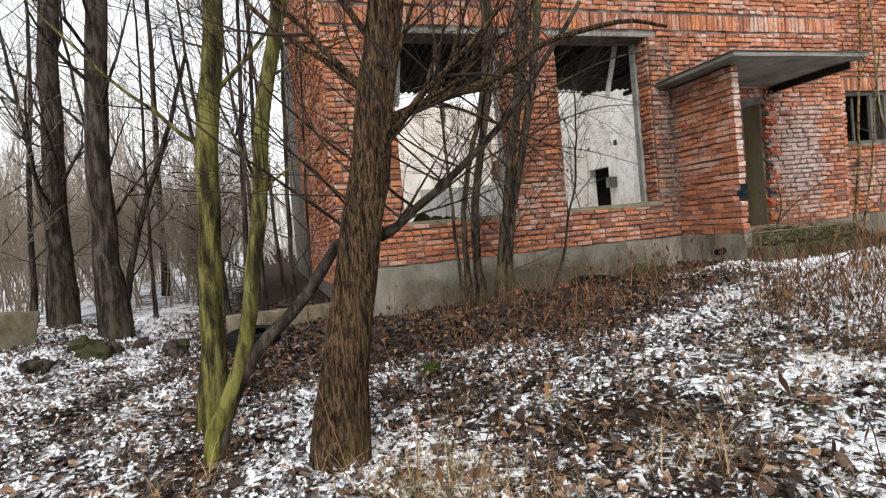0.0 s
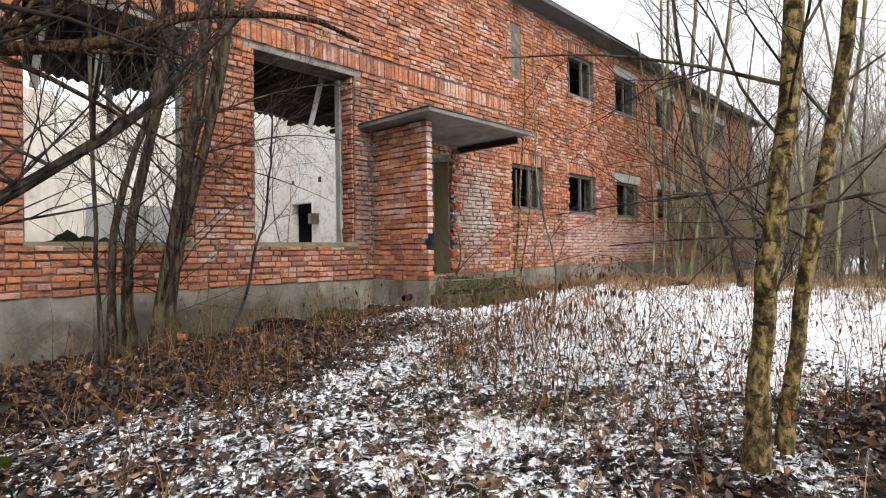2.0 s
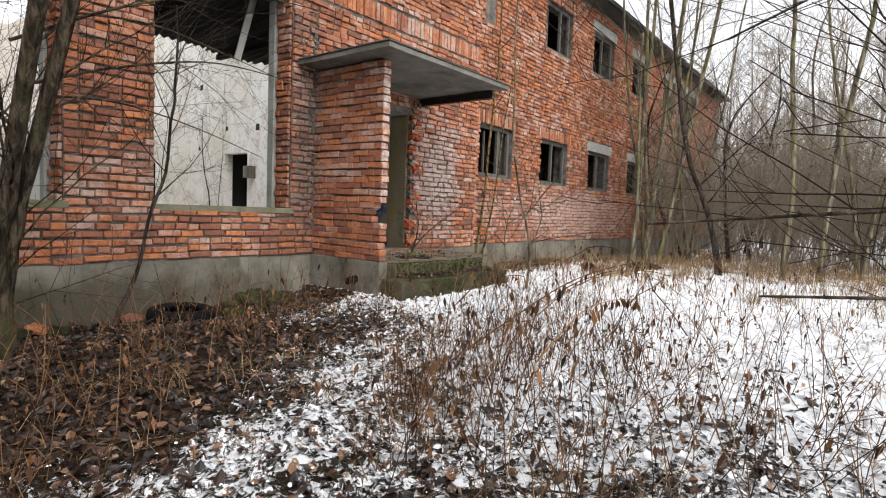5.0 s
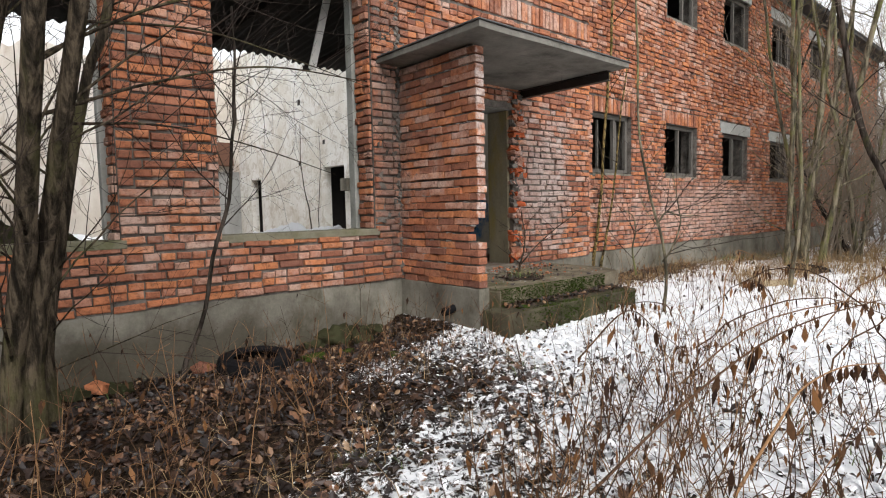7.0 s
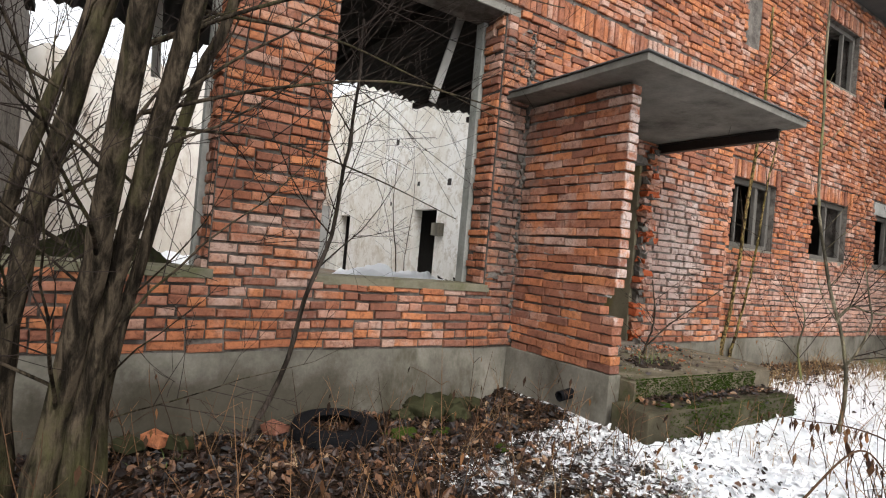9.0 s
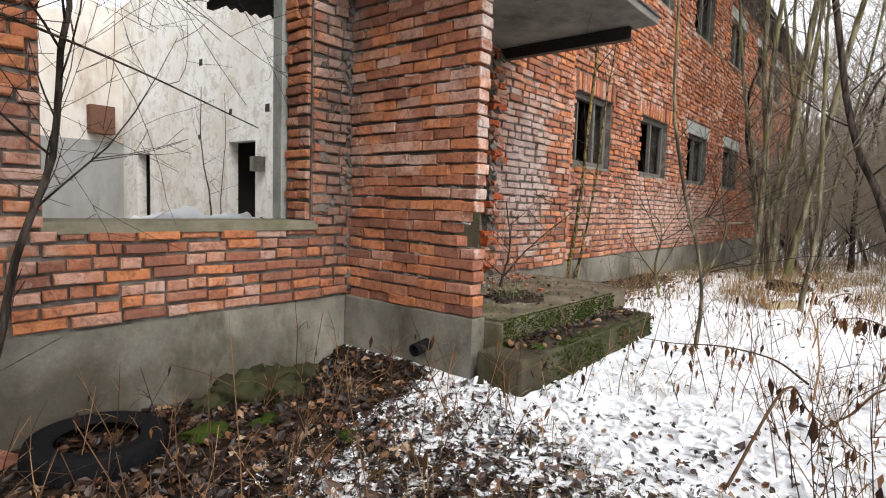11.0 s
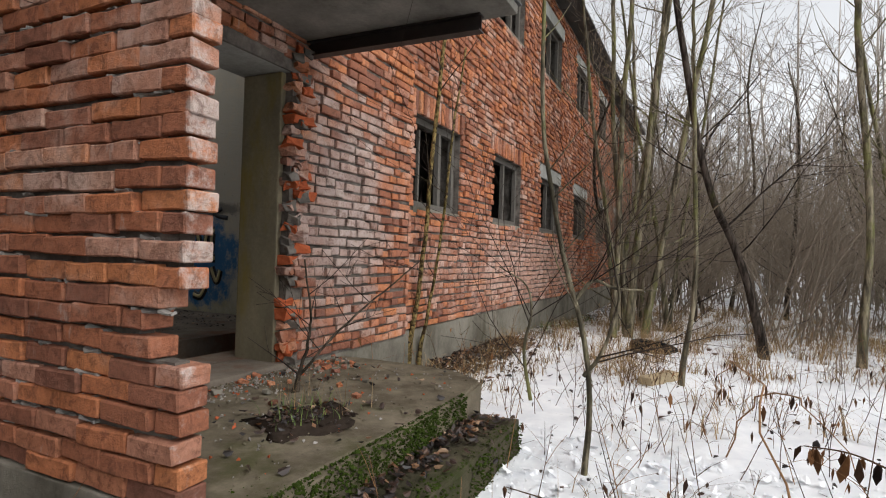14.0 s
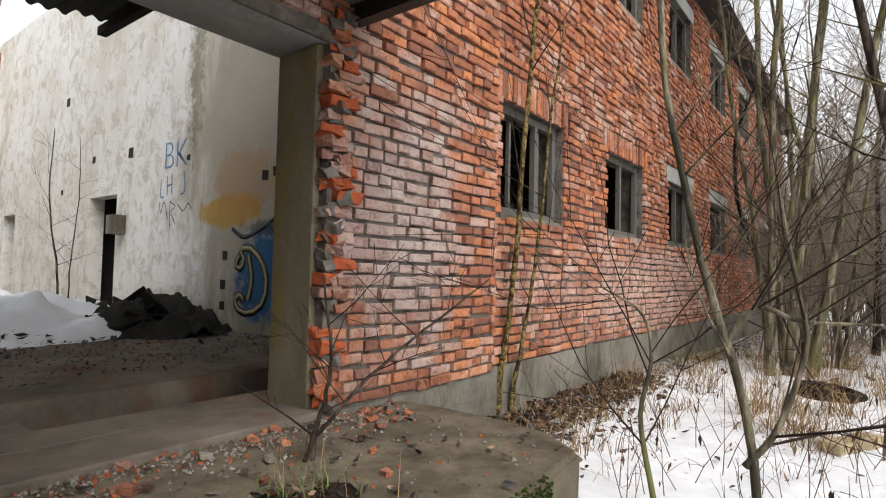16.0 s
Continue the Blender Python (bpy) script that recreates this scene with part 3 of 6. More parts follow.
def lay(bricks, base, axis, parent, loose_box, seed, depth=(0.012, 0.046), rest_name="brickwork"):
    """Bricks as parts inside loose_box (u0, u1, z0, z1), the rest joined. base: the mortar's plane; axis 'x' faces -y, 'y' faces -x."""
    g = random.Random(seed)
    pile = Pile()
    shapes = {}
    singles = []
    for u, z, w, h in bricks:
        d = g.uniform(*depth)
        loose = loose_box and loose_box[0] <= u and u + w <= loose_box[1] and loose_box[2] <= z <= loose_box[3] and len(singles) < 300
        if loose:
            singles.append((u, z, w, h))
            key = (round(w / 0.03), g.randrange(3))
            if key not in shapes:
                v, f = brick_shape(round(w / 0.03) * 0.03 if w > 0.05 else w, 0.067, 0.02, g)
                shapes[key] = mesh_of("brick", v, f, BRICK)
                shapes[key]["w"] = round(w / 0.03) * 0.03 if w > 0.05 else w
            me = shapes[key]
            ob = new("brick", me)
            ob.parent = parent
            sx = w / me["w"]
            tilt = g.gauss(0, 1.1)
            if axis == "x":
                ob.matrix_local = pose(u, base, z, 0, tilt, 0) @ Matrix.Diagonal((sx, d / 0.02, h / 0.067, 1))
            else:
                ob.matrix_local = pose(base, u + w, z, 0, tilt, -90) @ Matrix.Diagonal((sx, d / 0.02, h / 0.067, 1))
        else:
            v, f = brick_shape(w, h, d, g)
            v = np.array(v)
            v[:, 2] += (v[:, 0] - w / 2) * g.gauss(0, 0.02) + 0.012 * noise.noise((u * 0.9, z * 3, 2))
            v[:, 1] += (v[:, 0] - w / 2) * g.gauss(0, 0.015) * (v[:, 1] < -0.001)
            if axis == "x":
                v = v + np.array((u, base, z))
            else:
                v = np.stack([base + v[:, 1], u + w - v[:, 0], v[:, 2] + z], 1)
            pile.add(v, f)
    if pile.k:
        ob = new(rest_name, pile.mesh(rest_name, BRICK, smooth=False))
        ob.parent = parent
        tagged(ob, kind="stuff")

# ---- ground ----


def build_ground():
    def axis(lo, hi, a, b, fine):
        """Fine steps from a to b, growing outwards."""
        mid = list(np.arange(a, b + fine / 2, fine))
        out, s, v = [], fine, a
        while v > lo:
            s *= 1.25
            v -= s
            out.append(v)
        left = out[::-1]
        out, s, v = [], fine, mid[-1]
        while v < hi:
            s *= 1.25
            v += s
            out.append(v)
        return left + mid + out

    xs, ys = axis(-900, 900, -4, 15, 0.09), axis(-900, 900, -1.5, 8.2, 0.09)
    nx, ny = len(xs), len(ys)
    verts, cov = [], []
    for y in ys:
        for x in xs:
            z = gz(x, y)
            if -5 < x < 16 and -2 < y < 9:
                z += 0.022 * noise.noise((x * 9, y * 9, 1)) + 0.012 * noise.noise((x * 23, y * 23, 5))
            inside = 1.3 < x < 28.5 and y > 8.3
            verts.append((x, y, z if not inside else min(z, 0.0)))
            cov.append(snow_cover(x, y))
    faces = [(j * nx + i, j * nx + i + 1, (j + 1) * nx + i + 1, (j + 1) * nx + i) for j in range(ny - 1) for i in range(nx - 1)]
    me = mesh_of("ground", verts, faces, GROUND, True)
    at = me.attributes.new("snow_cover", "FLOAT", "POINT")
    at.data.foreach_set("value", cov)
    solid("ground", me, "leaf-covered woodland ground with patchy wet snow", "ground", "structure")


build_ground()

# ---- the old brick building ----
FX0, JOINT, END = 1.15, 10.56, 29.0      # west corner, joint between hall and wing, far corner
FACE_L, FACE_R = 8.135, 8.165            # mortar planes of the two fronts
W1, W2 = (2.1, 3.86, 1.12, 3.83), (4.69, 6.41, 1.12, 3.83)
DOOR = (6.98, 8.74, 0.56, 2.72)
BAND = (3.95, 4.2)
LOW = [(10.68, 11.88), (13.06, 14.41), (15.61, 17.01), (18.42, 19.85), (21.3, 22.6), (24.45, 25.9)]
UP = [(13.06, 14.36), (15.6, 16.96), (18.4, 19.85), (21.3, 22.6), (23.7, 25.1)]
LOW_Z, UP_Z = (1.88, 2.9), (4.86, 5.93)
NICHE = (10.7, 11.07, 4.75, 5.95)


def arch_bricks(u0, u1, z0, h=0.25):
    n = max(1, round((u1 - u0) / 0.078))
    s = (u1 - u0) / n
    return [(u0 + i * s + 0.006, z0, s - 0.012, h) for i in range(n)]


def build_hall_front():
    holes = [W1, W2, DOOR]
    wall = solid("wall_hall_front", wall_mesh("wall_hall_front", FX0, JOINT, 0.55, 7.4, FACE_L, 8.55, holes, MORTAR), "weathered orange brick front wall of the derelict hall", "wall", "structure")
    g = random.Random(3)
    grow = lambda h, m: (h[0] - m, h[1] + m, h[2], h[3])
    bh = [grow(W1, 0.0), grow(W2, 0.0), (DOOR[0], DOOR[1] + 0.04, DOOR[2], 2.76), (FX0, JOINT, BAND[0] - 0.01, BAND[1] + 0.02)]
    bh += [(w[0] - 0.15, w[1] + 0.15, w[3], w[3] + 0.07) for w in (W1, W2)]
    bh += [(DOOR[1], DOOR[1] + 0.04 + abs(g.gauss(0, 0.07)), 0.57 + 0.08 * i, 0.65 + 0.08 * i) for i in range(28)]
    bricks = courses(FX0, JOINT, 0.57, 7.4, bh, g)
    bricks += [(u, z, w, h) for u, z, w, h in arch_bricks(FX0, JOINT, BAND[0], BAND[1] - BAND[0])]
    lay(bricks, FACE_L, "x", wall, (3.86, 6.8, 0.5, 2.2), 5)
    for a, b, c, d in (W1, W2):
        lay(courses(8.15, 8.43, c + 0.04, d, [], g), b, "y", wall, None, 15, rest_name="reveal_brickwork")
    # broken ends of bricks and mortar beside the doorway
    shapes = []
    for k in range(5):
        b = box_bm(-0.06, 0.06, -0.05, 0.05, -0.031, 0.031, 0.006)
        shapes.append((bm_mesh("broken_brick", rough_up(b, 0.03, 9 + 2 * k, 1), RAW_BRICK if k % 3 else BRICK), bm_mesh("mortar_lump", rough_up(box_bm(-0.05, 0.05, -0.04, 0.04, -0.04, 0.04, 0.01), 0.03, 7 + k, 1), MORTAR)))
    for i in range(30):
        z = 0.62 + 0.079 * i
        for k in range(2):
            if g.random() < 0.72:
                ob = part("broken_brick", g.choice(shapes)[0 if g.random() < 0.62 else 1], wall)
                ob.matrix_local = pose(DOOR[1] + 0.015 + g.uniform(-0.03, 0.11), FACE_L - 0.005 + g.uniform(-0.035, 0.03), z + g.uniform(-0.02, 0.02), g.uniform(-14, 14), g.uniform(-18, 18), g.uniform(-40, 40))
    # plinth under the hall
    bm = box_bm(FX0 - 0.03, 6.76, FACE_L - 0.01, 8.5, -0.7, 0.55)
    bmesh.ops.subdivide_edges(bm, edges=bm.edges[:], cuts=12, use_grid_fill=True)
    for v in bm.verts:
        if v.co.y < 8.2:
            v.co.y += 0.012 * noise.noise(v.co * 1.7)
    solid("plinth_hall", bm_mesh("plinth_hall", bm, CONCRETE), "stained grey concrete plinth under the hall wall", "plinth", "structure")
    solid("plinth_door_side", bm_mesh("plinth_door_side", box_bm(8.74, JOINT, FACE_L + 0.003, 8.5, -0.5, 0.56), CONCRETE), "low grey concrete footing beside the doorway", "plinth", "structure")
    # corner return facing west
    side = solid("wall_hall_west", wall_mesh("wall_hall_west", 8.55, 23.1, 0.0, 6.9, FX0, FX0 + 0.4, [], MORTAR, "y"), "weathered brick side wall of the hall", "wall", "structure")
    lay(courses(8.14, 15, 0.3, 6.9, [], g), FX0, "y", side, None, 6)


def build_wing():
    holes = [(a, b, *LOW_Z) for a, b in LOW] + [(a, b, *UP_Z) for a, b in UP]
    wall = solid("wall_wing_front", wall_mesh("wall_wing_front", JOINT, END, 0.6, 6.5, FACE_R, 8.5, holes, MORTAR), "two-storey weathered red brick wall of the wing", "wall", "structure")
    g = random.Random(8)
    bh = list(holes) + [NICHE]
    extra = []
    for i, (a, b) in enumerate(LOW):
        bh.append((a - 0.12, b + 0.12, LOW_Z[1], LOW_Z[1] + 0.255))
        if i < 2:
            extra += arch_bricks(a - 0.1, b + 0.1, LOW_Z[1] + 0.004, 0.24)
    for i, (a, b) in enumerate(UP):
        bh.append((a - 0.12, b + 0.12, UP_Z[1], UP_Z[1] + 0.255))
        if i < 1:
            extra += arch_bricks(a - 0.1, b + 0.1, UP_Z[1] + 0.004, 0.24)
    lay(courses(JOINT + 0.005, END, 0.62, 6.42, bh, g) + extra, FACE_R, "x", wall, (10.7, 13.0, 0.6, 1.6), 9)
    for i, (a, b) in enumerate(LOW[2:] + UP[1:]):
        z = LOW_Z[1] if i < len(LOW) - 2 else UP_Z[1]
        bm = rough_up(box_bm(a - 0.12, b + 0.12, FACE_R - 0.025, FACE_R + 0.1, z, z + 0.24, 0.008), 0.006, 3)
        solid("lintel", bm_mesh("lintel", bm, LIGHT_CONCRETE), "pale grey concrete lintel above a wing window", "lintel", "structure", "wing lintels")
    bm = box_bm(JOINT, END, FACE_R - 0.02, 8.5, -0.7, 0.6)
    bmesh.ops.subdivide_edges(bm, edges=bm.edges[:], cuts=14, use_grid_fill=True)
    for v in bm.verts:
        if v.co.y < 8.2:
            v.co.y += 0.012 * noise.noise(v.co * 1.7)
    solid("plinth_wing", bm_mesh("plinth_wing", bm, CONCRETE), "pale grey concrete plinth along the wing", "plinth", "structure")
    # rooms behind the windows, added to close them off, their shade put into the colour
    solid("wing_room_back", wall_mesh("wing_room_back", 10.96, END, 0.2, 6.5, 12.4, 12.6, [], DARK_ROOM), "inner wall of the wing coloured dark as unlit", "wall", "structure")
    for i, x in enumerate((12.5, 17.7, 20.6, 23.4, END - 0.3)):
        solid("wing_partition", wall_mesh("wing_partition", 8.5, 12.4, 0.2, 6.5, x, x + 0.14, [], DARK_ROOM, "y"), "partition inside the wing coloured dark as unlit", "wall", "structure")
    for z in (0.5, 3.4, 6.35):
        solid("wing_floor", bm_mesh("wing_floor", box_bm(10.96, END, 8.5, 12.4, z, z + 0.16), DARK_ROOM), "added floor slab keeping the wing rooms dark", "floor", "structure")
    # eaves and roof
    bm = box_bm(JOINT - 0.05, END + 0.3, 7.72, 8.6, 6.5, 6.6)
    bmesh.ops.subdivide_edges(bm, edges=bm.edges[:], cuts=20, use_grid_fill=False)
    for v in bm.verts:
        if v.co.y < 7.8:
            v.co.z += 0.05 * noise.noise((v.co.x * 0.9, 0, 1)) - 0.02
            v.co.y += 0.07 * noise.noise((v.co.x * 2.3, 4, 1))
    solid("eaves", bm_mesh("eaves", bm, ROOFING), "sagging grey overhanging eaves of the wing roof", "eaves", "structure")
    bm = bmesh.new()
    q = [bm.verts.new(p) for p in ((JOINT, 7.72, 6.606), (END + 0.3, 7.72, 6.606), (END + 0.3, 12.6, 7.5), (10.96, 12.6, 7.5))]
    bm.faces.new(q)
    bmesh.ops.solidify(bm, geom=bm.faces[:], thickness=0.06)
    solid("roof_wing", bm_mesh("roof_wing", bm, ROOFING), "grey felt roof of the wing", "roof", "structure")
    bm = box_bm(END, END + 0.25, 8.15, 12.6, -0.5, 6.5)
    solid("wall_wing_end", bm_mesh("wall_wing_end", bm, MORTAR), "brick end wall of the wing", "wall", "structure")


def build_windows():
    g = random.Random(12)
    n = 0
    for (rows, (z0, z1)) in ((LOW, LOW_Z), (UP, UP_Z)):
        for a, b in rows:
            n += 1
            w = thing("window_%d" % n, ((a + b) / 2, 8.26, z0), "glassless weathered grey wooden window frame", "window", "wing windows", "structure")
            o = w.location
            y0, y1 = 8.235, 8.295

            def bar(name, x0, x1, za, zb, ya=y0, yb=y1, tilt=0.0, m=OLDWOOD):
                bm = box_bm(x0 - o.x, x1 - o.x, ya - o.y, yb - o.y, za - o.z, zb - o.z, 0.005)
                if tilt:
                    bmesh.ops.rotate(bm, cent=((x0 + x1) / 2 - o.x, 0, 0), matrix=Matrix.Rotation(tilt, 3, "Y"), verts=bm.verts[:])
                part(name, bm_mesh(name, bm, m), w)

            bar("frame_side", a + 0.01, a + 0.08, z0 + 0.05, z1)
            bar("frame_side", b - 0.08, b - 0.01, z0 + 0.05, z1)
            bar("frame_top", a + 0.08, b - 0.08, z1 - 0.07, z1)
            bar("frame_bottom", a + 0.08, b - 0.08, z0 + 0.04, z0 + 0.1)
            mx = a + (b - a) * g.choice((0.36, 0.62, 0.5))
            bar("mullion", mx, mx + 0.055, z0 + 0.1, z1 - 0.07)
            if g.random() < 0.8:
                sx = a + (b - a) * g.uniform(0.65, 0.85)
                bar("loose_sash_bar", sx, sx + 0.04, z0 + 0.1, z1 - 0.09, y1 + 0.002, y1 + 0.04, g.uniform(-0.03, 0.03))
            if g.random() < 0.6:
                sx = a + (b - a) * g.uniform(0.15, 0.3)
                bar("loose_sash_bar", sx, sx + 0.035, z0 + 0.1, z1 - 0.1, y1 + 0.002, y1 + 0.04, g.uniform(-0.04, 0.04))
            sill = box_bm(a - o.x, b - o.x, 8.15 - o.y, 8.3 - o.y, -0.035, 0.03, 0.006)
            part("window_sill", bm_mesh("window_sill", sill, CONCRETE), w)


def build_hall_openings():
    for k, (a, b, c, d) in enumerate((W1, W2)):
        w = thing("window_%d" % (20 + k), ((a + b) / 2, 8.3, c), "large empty hall window opening with concrete frame remains", "window", "hall windows", "structure")
        o = w.location
        for name, q, m in (("lintel", (a - 0.15, b + 0.15, FACE_L - 0.016, 8.5, d + 0.002, d + 0.07), SLAB), ("frame_side", (b - 0.06, b - 0.002, 8.44, 8.56, c + 0.04, d), LIGHT_CONCRETE),
                           ("frame_side", (a + 0.002, a + 0.05, 8.4, 8.56, c, d), CONCRETE), ("window_sill", (a - 0.02, b + 0.04, FACE_L - 0.035, 8.57, c - 0.03, c + 0.04), SILL)):
            bm = box_bm(q[0] - o.x, q[1] - o.x, q[2] - o.y, q[3] - o.y, q[4] - o.z, q[5] - o.z, 0.006)
            rough_up(bm, 0.006, 5)
            part(name, bm_mesh(name, bm, m), w)
    # doorway: lintel beam and plastered jamb
    d = thing("door_1", (7.9, 8.3, 0.56), "empty broken doorway with concrete lintel and stained jamb", "doorway", "", "structure")
    o = d.location
    for name, q, m in (("lintel", (6.98, 8.95, 8.15, 8.6, 2.72, 2.78), LIGHT_CONCRETE), ("jamb", (8.69, 8.745, 8.2, 8.57, 0.0, 2.72), JAMB), ("threshold", (6.98, 8.74, 8.1, 8.56, 0.2, 0.575), FLOOR)):
        bm = rough_up(box_bm(q[0] - o.x, q[1] - o.x, q[2] - o.y, q[3] - o.y, q[4] - o.z, q[5] - o.z, 0.012), 0.008, 4)
        part(name, bm_mesh(name, bm, m), d)
    g = random.Random(44)
    for i in range(27):
        z = 0.58 + i * 0.08
        u = 8.735 + g.uniform(-0.05, 0.06)
        if i in (6, 7, 13, 20):
            continue
        bm = box_bm(u - o.x, u + g.uniform(0.1, 0.2) - o.x, 8.09 + g.uniform(-0.03, 0.035) - o.y, 8.2 - o.y, z - o.z, z + 0.066 - o.z, 0.009)
        rough_up(bm, 0.032, 14)
        part("broken_brick", bm_mesh("broken_brick", bm, RAW_BRICK if g.random() < 0.25 else BRICK), d)


def build_porch():
    x0 = 6.765
    wall = thing("porch_wall", (x0, 7.4, 0.55), "half-brick orange porch side wall with a broken corner", "wall", "", "structure")
    wall.location = (0, 0, 0)
    for ya, za, zb in ((6.9, 0.55, 1.025), (7.08, 1.025, 1.275), (6.9, 1.275, 2.985)):
        part("mortar", bm_mesh("mortar", rough_up(box_bm(x0 + 0.03, x0 + 0.09, ya, 8.13, za, zb), 0.004, 9), MORTAR), wall)
    g = random.Random(21)
    shapes = {}
    z, k = 0.555, 0
    while z < 2.93:
        end = 6.84 + (0.0 if k not in (6, 7, 8) else (0.14, 0.18, 0.1)[k - 6]) + g.uniform(-0.006, 0.01)
        u, first = end, True
        while u < 8.12:
            w = 0.26 if not (first and k % 2) else 0.13
            if first and k % 2 == 0:
                w = 0.255
            first = False
            w = min(w * g.choice((0.9, 0.97, 1.0, 1.0, 1.03)), 8.13 - u)
            if w < 0.04:
                break
            key = (round(w, 2), g.randrange(8))
            if key not in shapes:
                b = box_bm(0, 0.12, 0, round(w, 2) - 0.01, 0, 0.068)
                bmesh.ops.subdivide_edges(b, edges=[e for e in b.edges if abs(e.verts[0].co.y - e.verts[1].co.y) > 0.03], cuts=2)
                bmesh.ops.bevel(b, geom=[e for e in b.edges if e.calc_face_angle(0) > 0.5], offset=0.006, segments=1, affect="EDGES")
                rough_up(b, 0.006, 13 + key[1] * 3.7)
                shapes[key] = bm_mesh("brick", b, BRICK)
            ob = part("brick", shapes[key], wall)
            ob.matrix_local = pose(x0 + g.uniform(-0.012, 0.01), u, z + g.uniform(-0.005, 0.004) + 0.007 * math.sin(k * 1.7 + u * 2.1), g.gauss(0, 0.6), 0, g.gauss(0, 1.1))
            u += w
        z += 0.0805
        k += 1
    # mortar squeezed from the bed joints, and thick smears in the corner with the hall wall
    beads = []
    for k in range(6):
        b = box_bm(-0.012, 0.012, -0.045, 0.045, -0.007, 0.007, 0.003)
        beads.append(bm_mesh("mortar_bead", rough_up(b, 0.016, 17 + 5 * k, 1), BEAD))
    for i in range(90):
        ob = part("mortar_bead", g.choice(beads), wall)
        ob.matrix_local = pose(x0 + g.uniform(0.012, 0.024), g.uniform(6.9, 8.08), 0.625 + 0.0805 * g.randrange(0, 29), 0, g.uniform(-10, 10), g.uniform(-4, 4)) @ Matrix.Diagonal((1, g.uniform(0.4, 1.5), g.uniform(0.6, 1.3), 1))
    smears = []
    for k in range(5):
        b = box_bm(-0.035, 0.035, -0.03, 0.03, -0.05, 0.05, 0.012)
        smears.append(bm_mesh("mortar_smear", rough_up(b, 0.034, 9 + 3 * k, 2), MORTAR))
    for i in range(50):
        z = 0.6 + 3.1 * (i + g.random()) / 50
        ob = part("mortar_smear", g.choice(smears), wall)
        ob.matrix_local = pose(6.752 + g.gauss(0, 0.01), 8.115 + g.uniform(-0.012, 0.012), z, g.uniform(-20, 20), g.uniform(-20, 20), g.uniform(0, 90)) @ Matrix.Diagonal((0.6, 0.6, g.uniform(0.5, 1.1), 1))
    for i in range(26):
        z = 1.2 + 2.6 * (i + g.random()) / 26
        ob = part("mortar_smear", g.choice(smears), wall)
        ob.matrix_local = pose(g.uniform(6.43, 6.7), 8.112 + g.uniform(-0.004, 0.012), z, g.uniform(-10, 10), 90 if g.random() < 0.5 else g.uniform(-25, 25), g.uniform(-10, 10)) @ Matrix.Diagonal((g.uniform(0.3, 0.8), 0.35, g.uniform(0.4, 1.0), 1))
    lump = rough_up(box_bm(x0 + 0.02, x0 + 0.1, 6.95, 7.06, 1.2, 1.27, 0.02), 0.03, 9, 2)
    part("mortar_lump", bm_mesh("mortar_lump", lump, MORTAR), wall, "lump of grey mortar")
    bm = rough_up(box_bm(6.75, 6.9, 6.83, 8.12, -0.5, 0.552, 0.008), 0.008, 3)
    solid("porch_footing", bm_mesh("porch_footing", bm, CONCRETE), "damp concrete footing under the porch wall", "plinth", "structure")
    # canopy
    can = thing("porch_canopy", (7.8, 7.3, 2.995), "grey concrete canopy slab over the doorway", "canopy", "", "structure")
    o = can.location
    bm = box_bm(6.48 - o.x, 9.0 - o.x, 6.5 - o.y, 8.13 - o.y, 0.0, 0.06, 0.006)
    bmesh.ops.subdivide_edges(bm, edges=bm.edges[:], cuts=5, use_grid_fill=True)
    part("slab", bm_mesh("slab", rough_up(bm, 0.008, 2.5), SLAB), can)
    bm = box_bm(6.46 - o.x, 9.02 - o.x, 6.48 - o.y, 8.12 - o.y, 0.062, 0.075, 0.004)
    part("felt", bm_mesh("felt", rough_up(bm, 0.006, 4), ROOFING), can, "grey roofing felt edge")
    beam = Pile()
    for y0, y1, za, zb in ((8.87, 8.95, -0.115, -0.105), (8.905, 8.915, -0.105, -0.012), (8.87, 8.95, -0.012, -0.002)):
        b = box_bm(y0 - o.x, y1 - o.x, 6.72 - o.y, 8.13 - o.y, za, zb)
        beam.add([v.co[:] for v in b.verts], [[v.index for v in f.verts] for f in b.faces])
        b.free()
    part("beam", beam.mesh("beam", STEEL, smooth=False), can, "dark painted steel beam")
    pipe = Pile()
    a = np.linspace(0, 2 * np.pi, 20, endpoint=False)
    rings = [(0.22, 0.045), (0.0, 0.045), (0.0, 0.037), (0.16, 0.037)]
    v = np.concatenate([np.stack([np.full(20, x), r * np.cos(a), r * np.sin(a)], 1) for x, r in rings])
    pipe.add(v, [[i * 20 + j, i * 20 + (j + 1) % 20, i * 20 + 20 + (j + 1) % 20, i * 20 + 20 + j] for i in range(3) for j in range(20)] + [[60 + j for j in range(20)]])
    p = solid("drain_pipe", pipe.mesh("drain_pipe", RUBBER), "black drain pipe stub in the porch footing", "pipe")
    p.matrix_world = pose(6.61, 7.22, 0.29, 0, -8, 0)
    # landing and step
    bm = bmesh.new()
    poly = [(6.9, 6.69), (8.75, 6.69), (9.15, 6.74), (9.36, 7.0), (9.42, 7.4), (9.4, 8.11), (6.9, 8.11)]
    low = [bm.verts.new((x, y, -0.4)) for x, y in poly]
    f = bm.faces.new(low)
    top = bmesh.ops.extrude_face_region(bm, geom=[f])["geom"]
    for v in [v for v in top if isinstance(v, bmesh.types.BMVert)]:
        v.co.z = 0.54
    bmesh.ops.recalc_face_normals(bm, faces=bm.faces[:])
    bmesh.ops.bevel(bm, geom=[e for e in bm.edges if min(v.co.z for v in e.verts) > 0.5], offset=0.025, segments=3, affect="EDGES")
    bmesh.ops.triangulate(bm, faces=[f for f in bm.faces if len(f.verts) > 4])
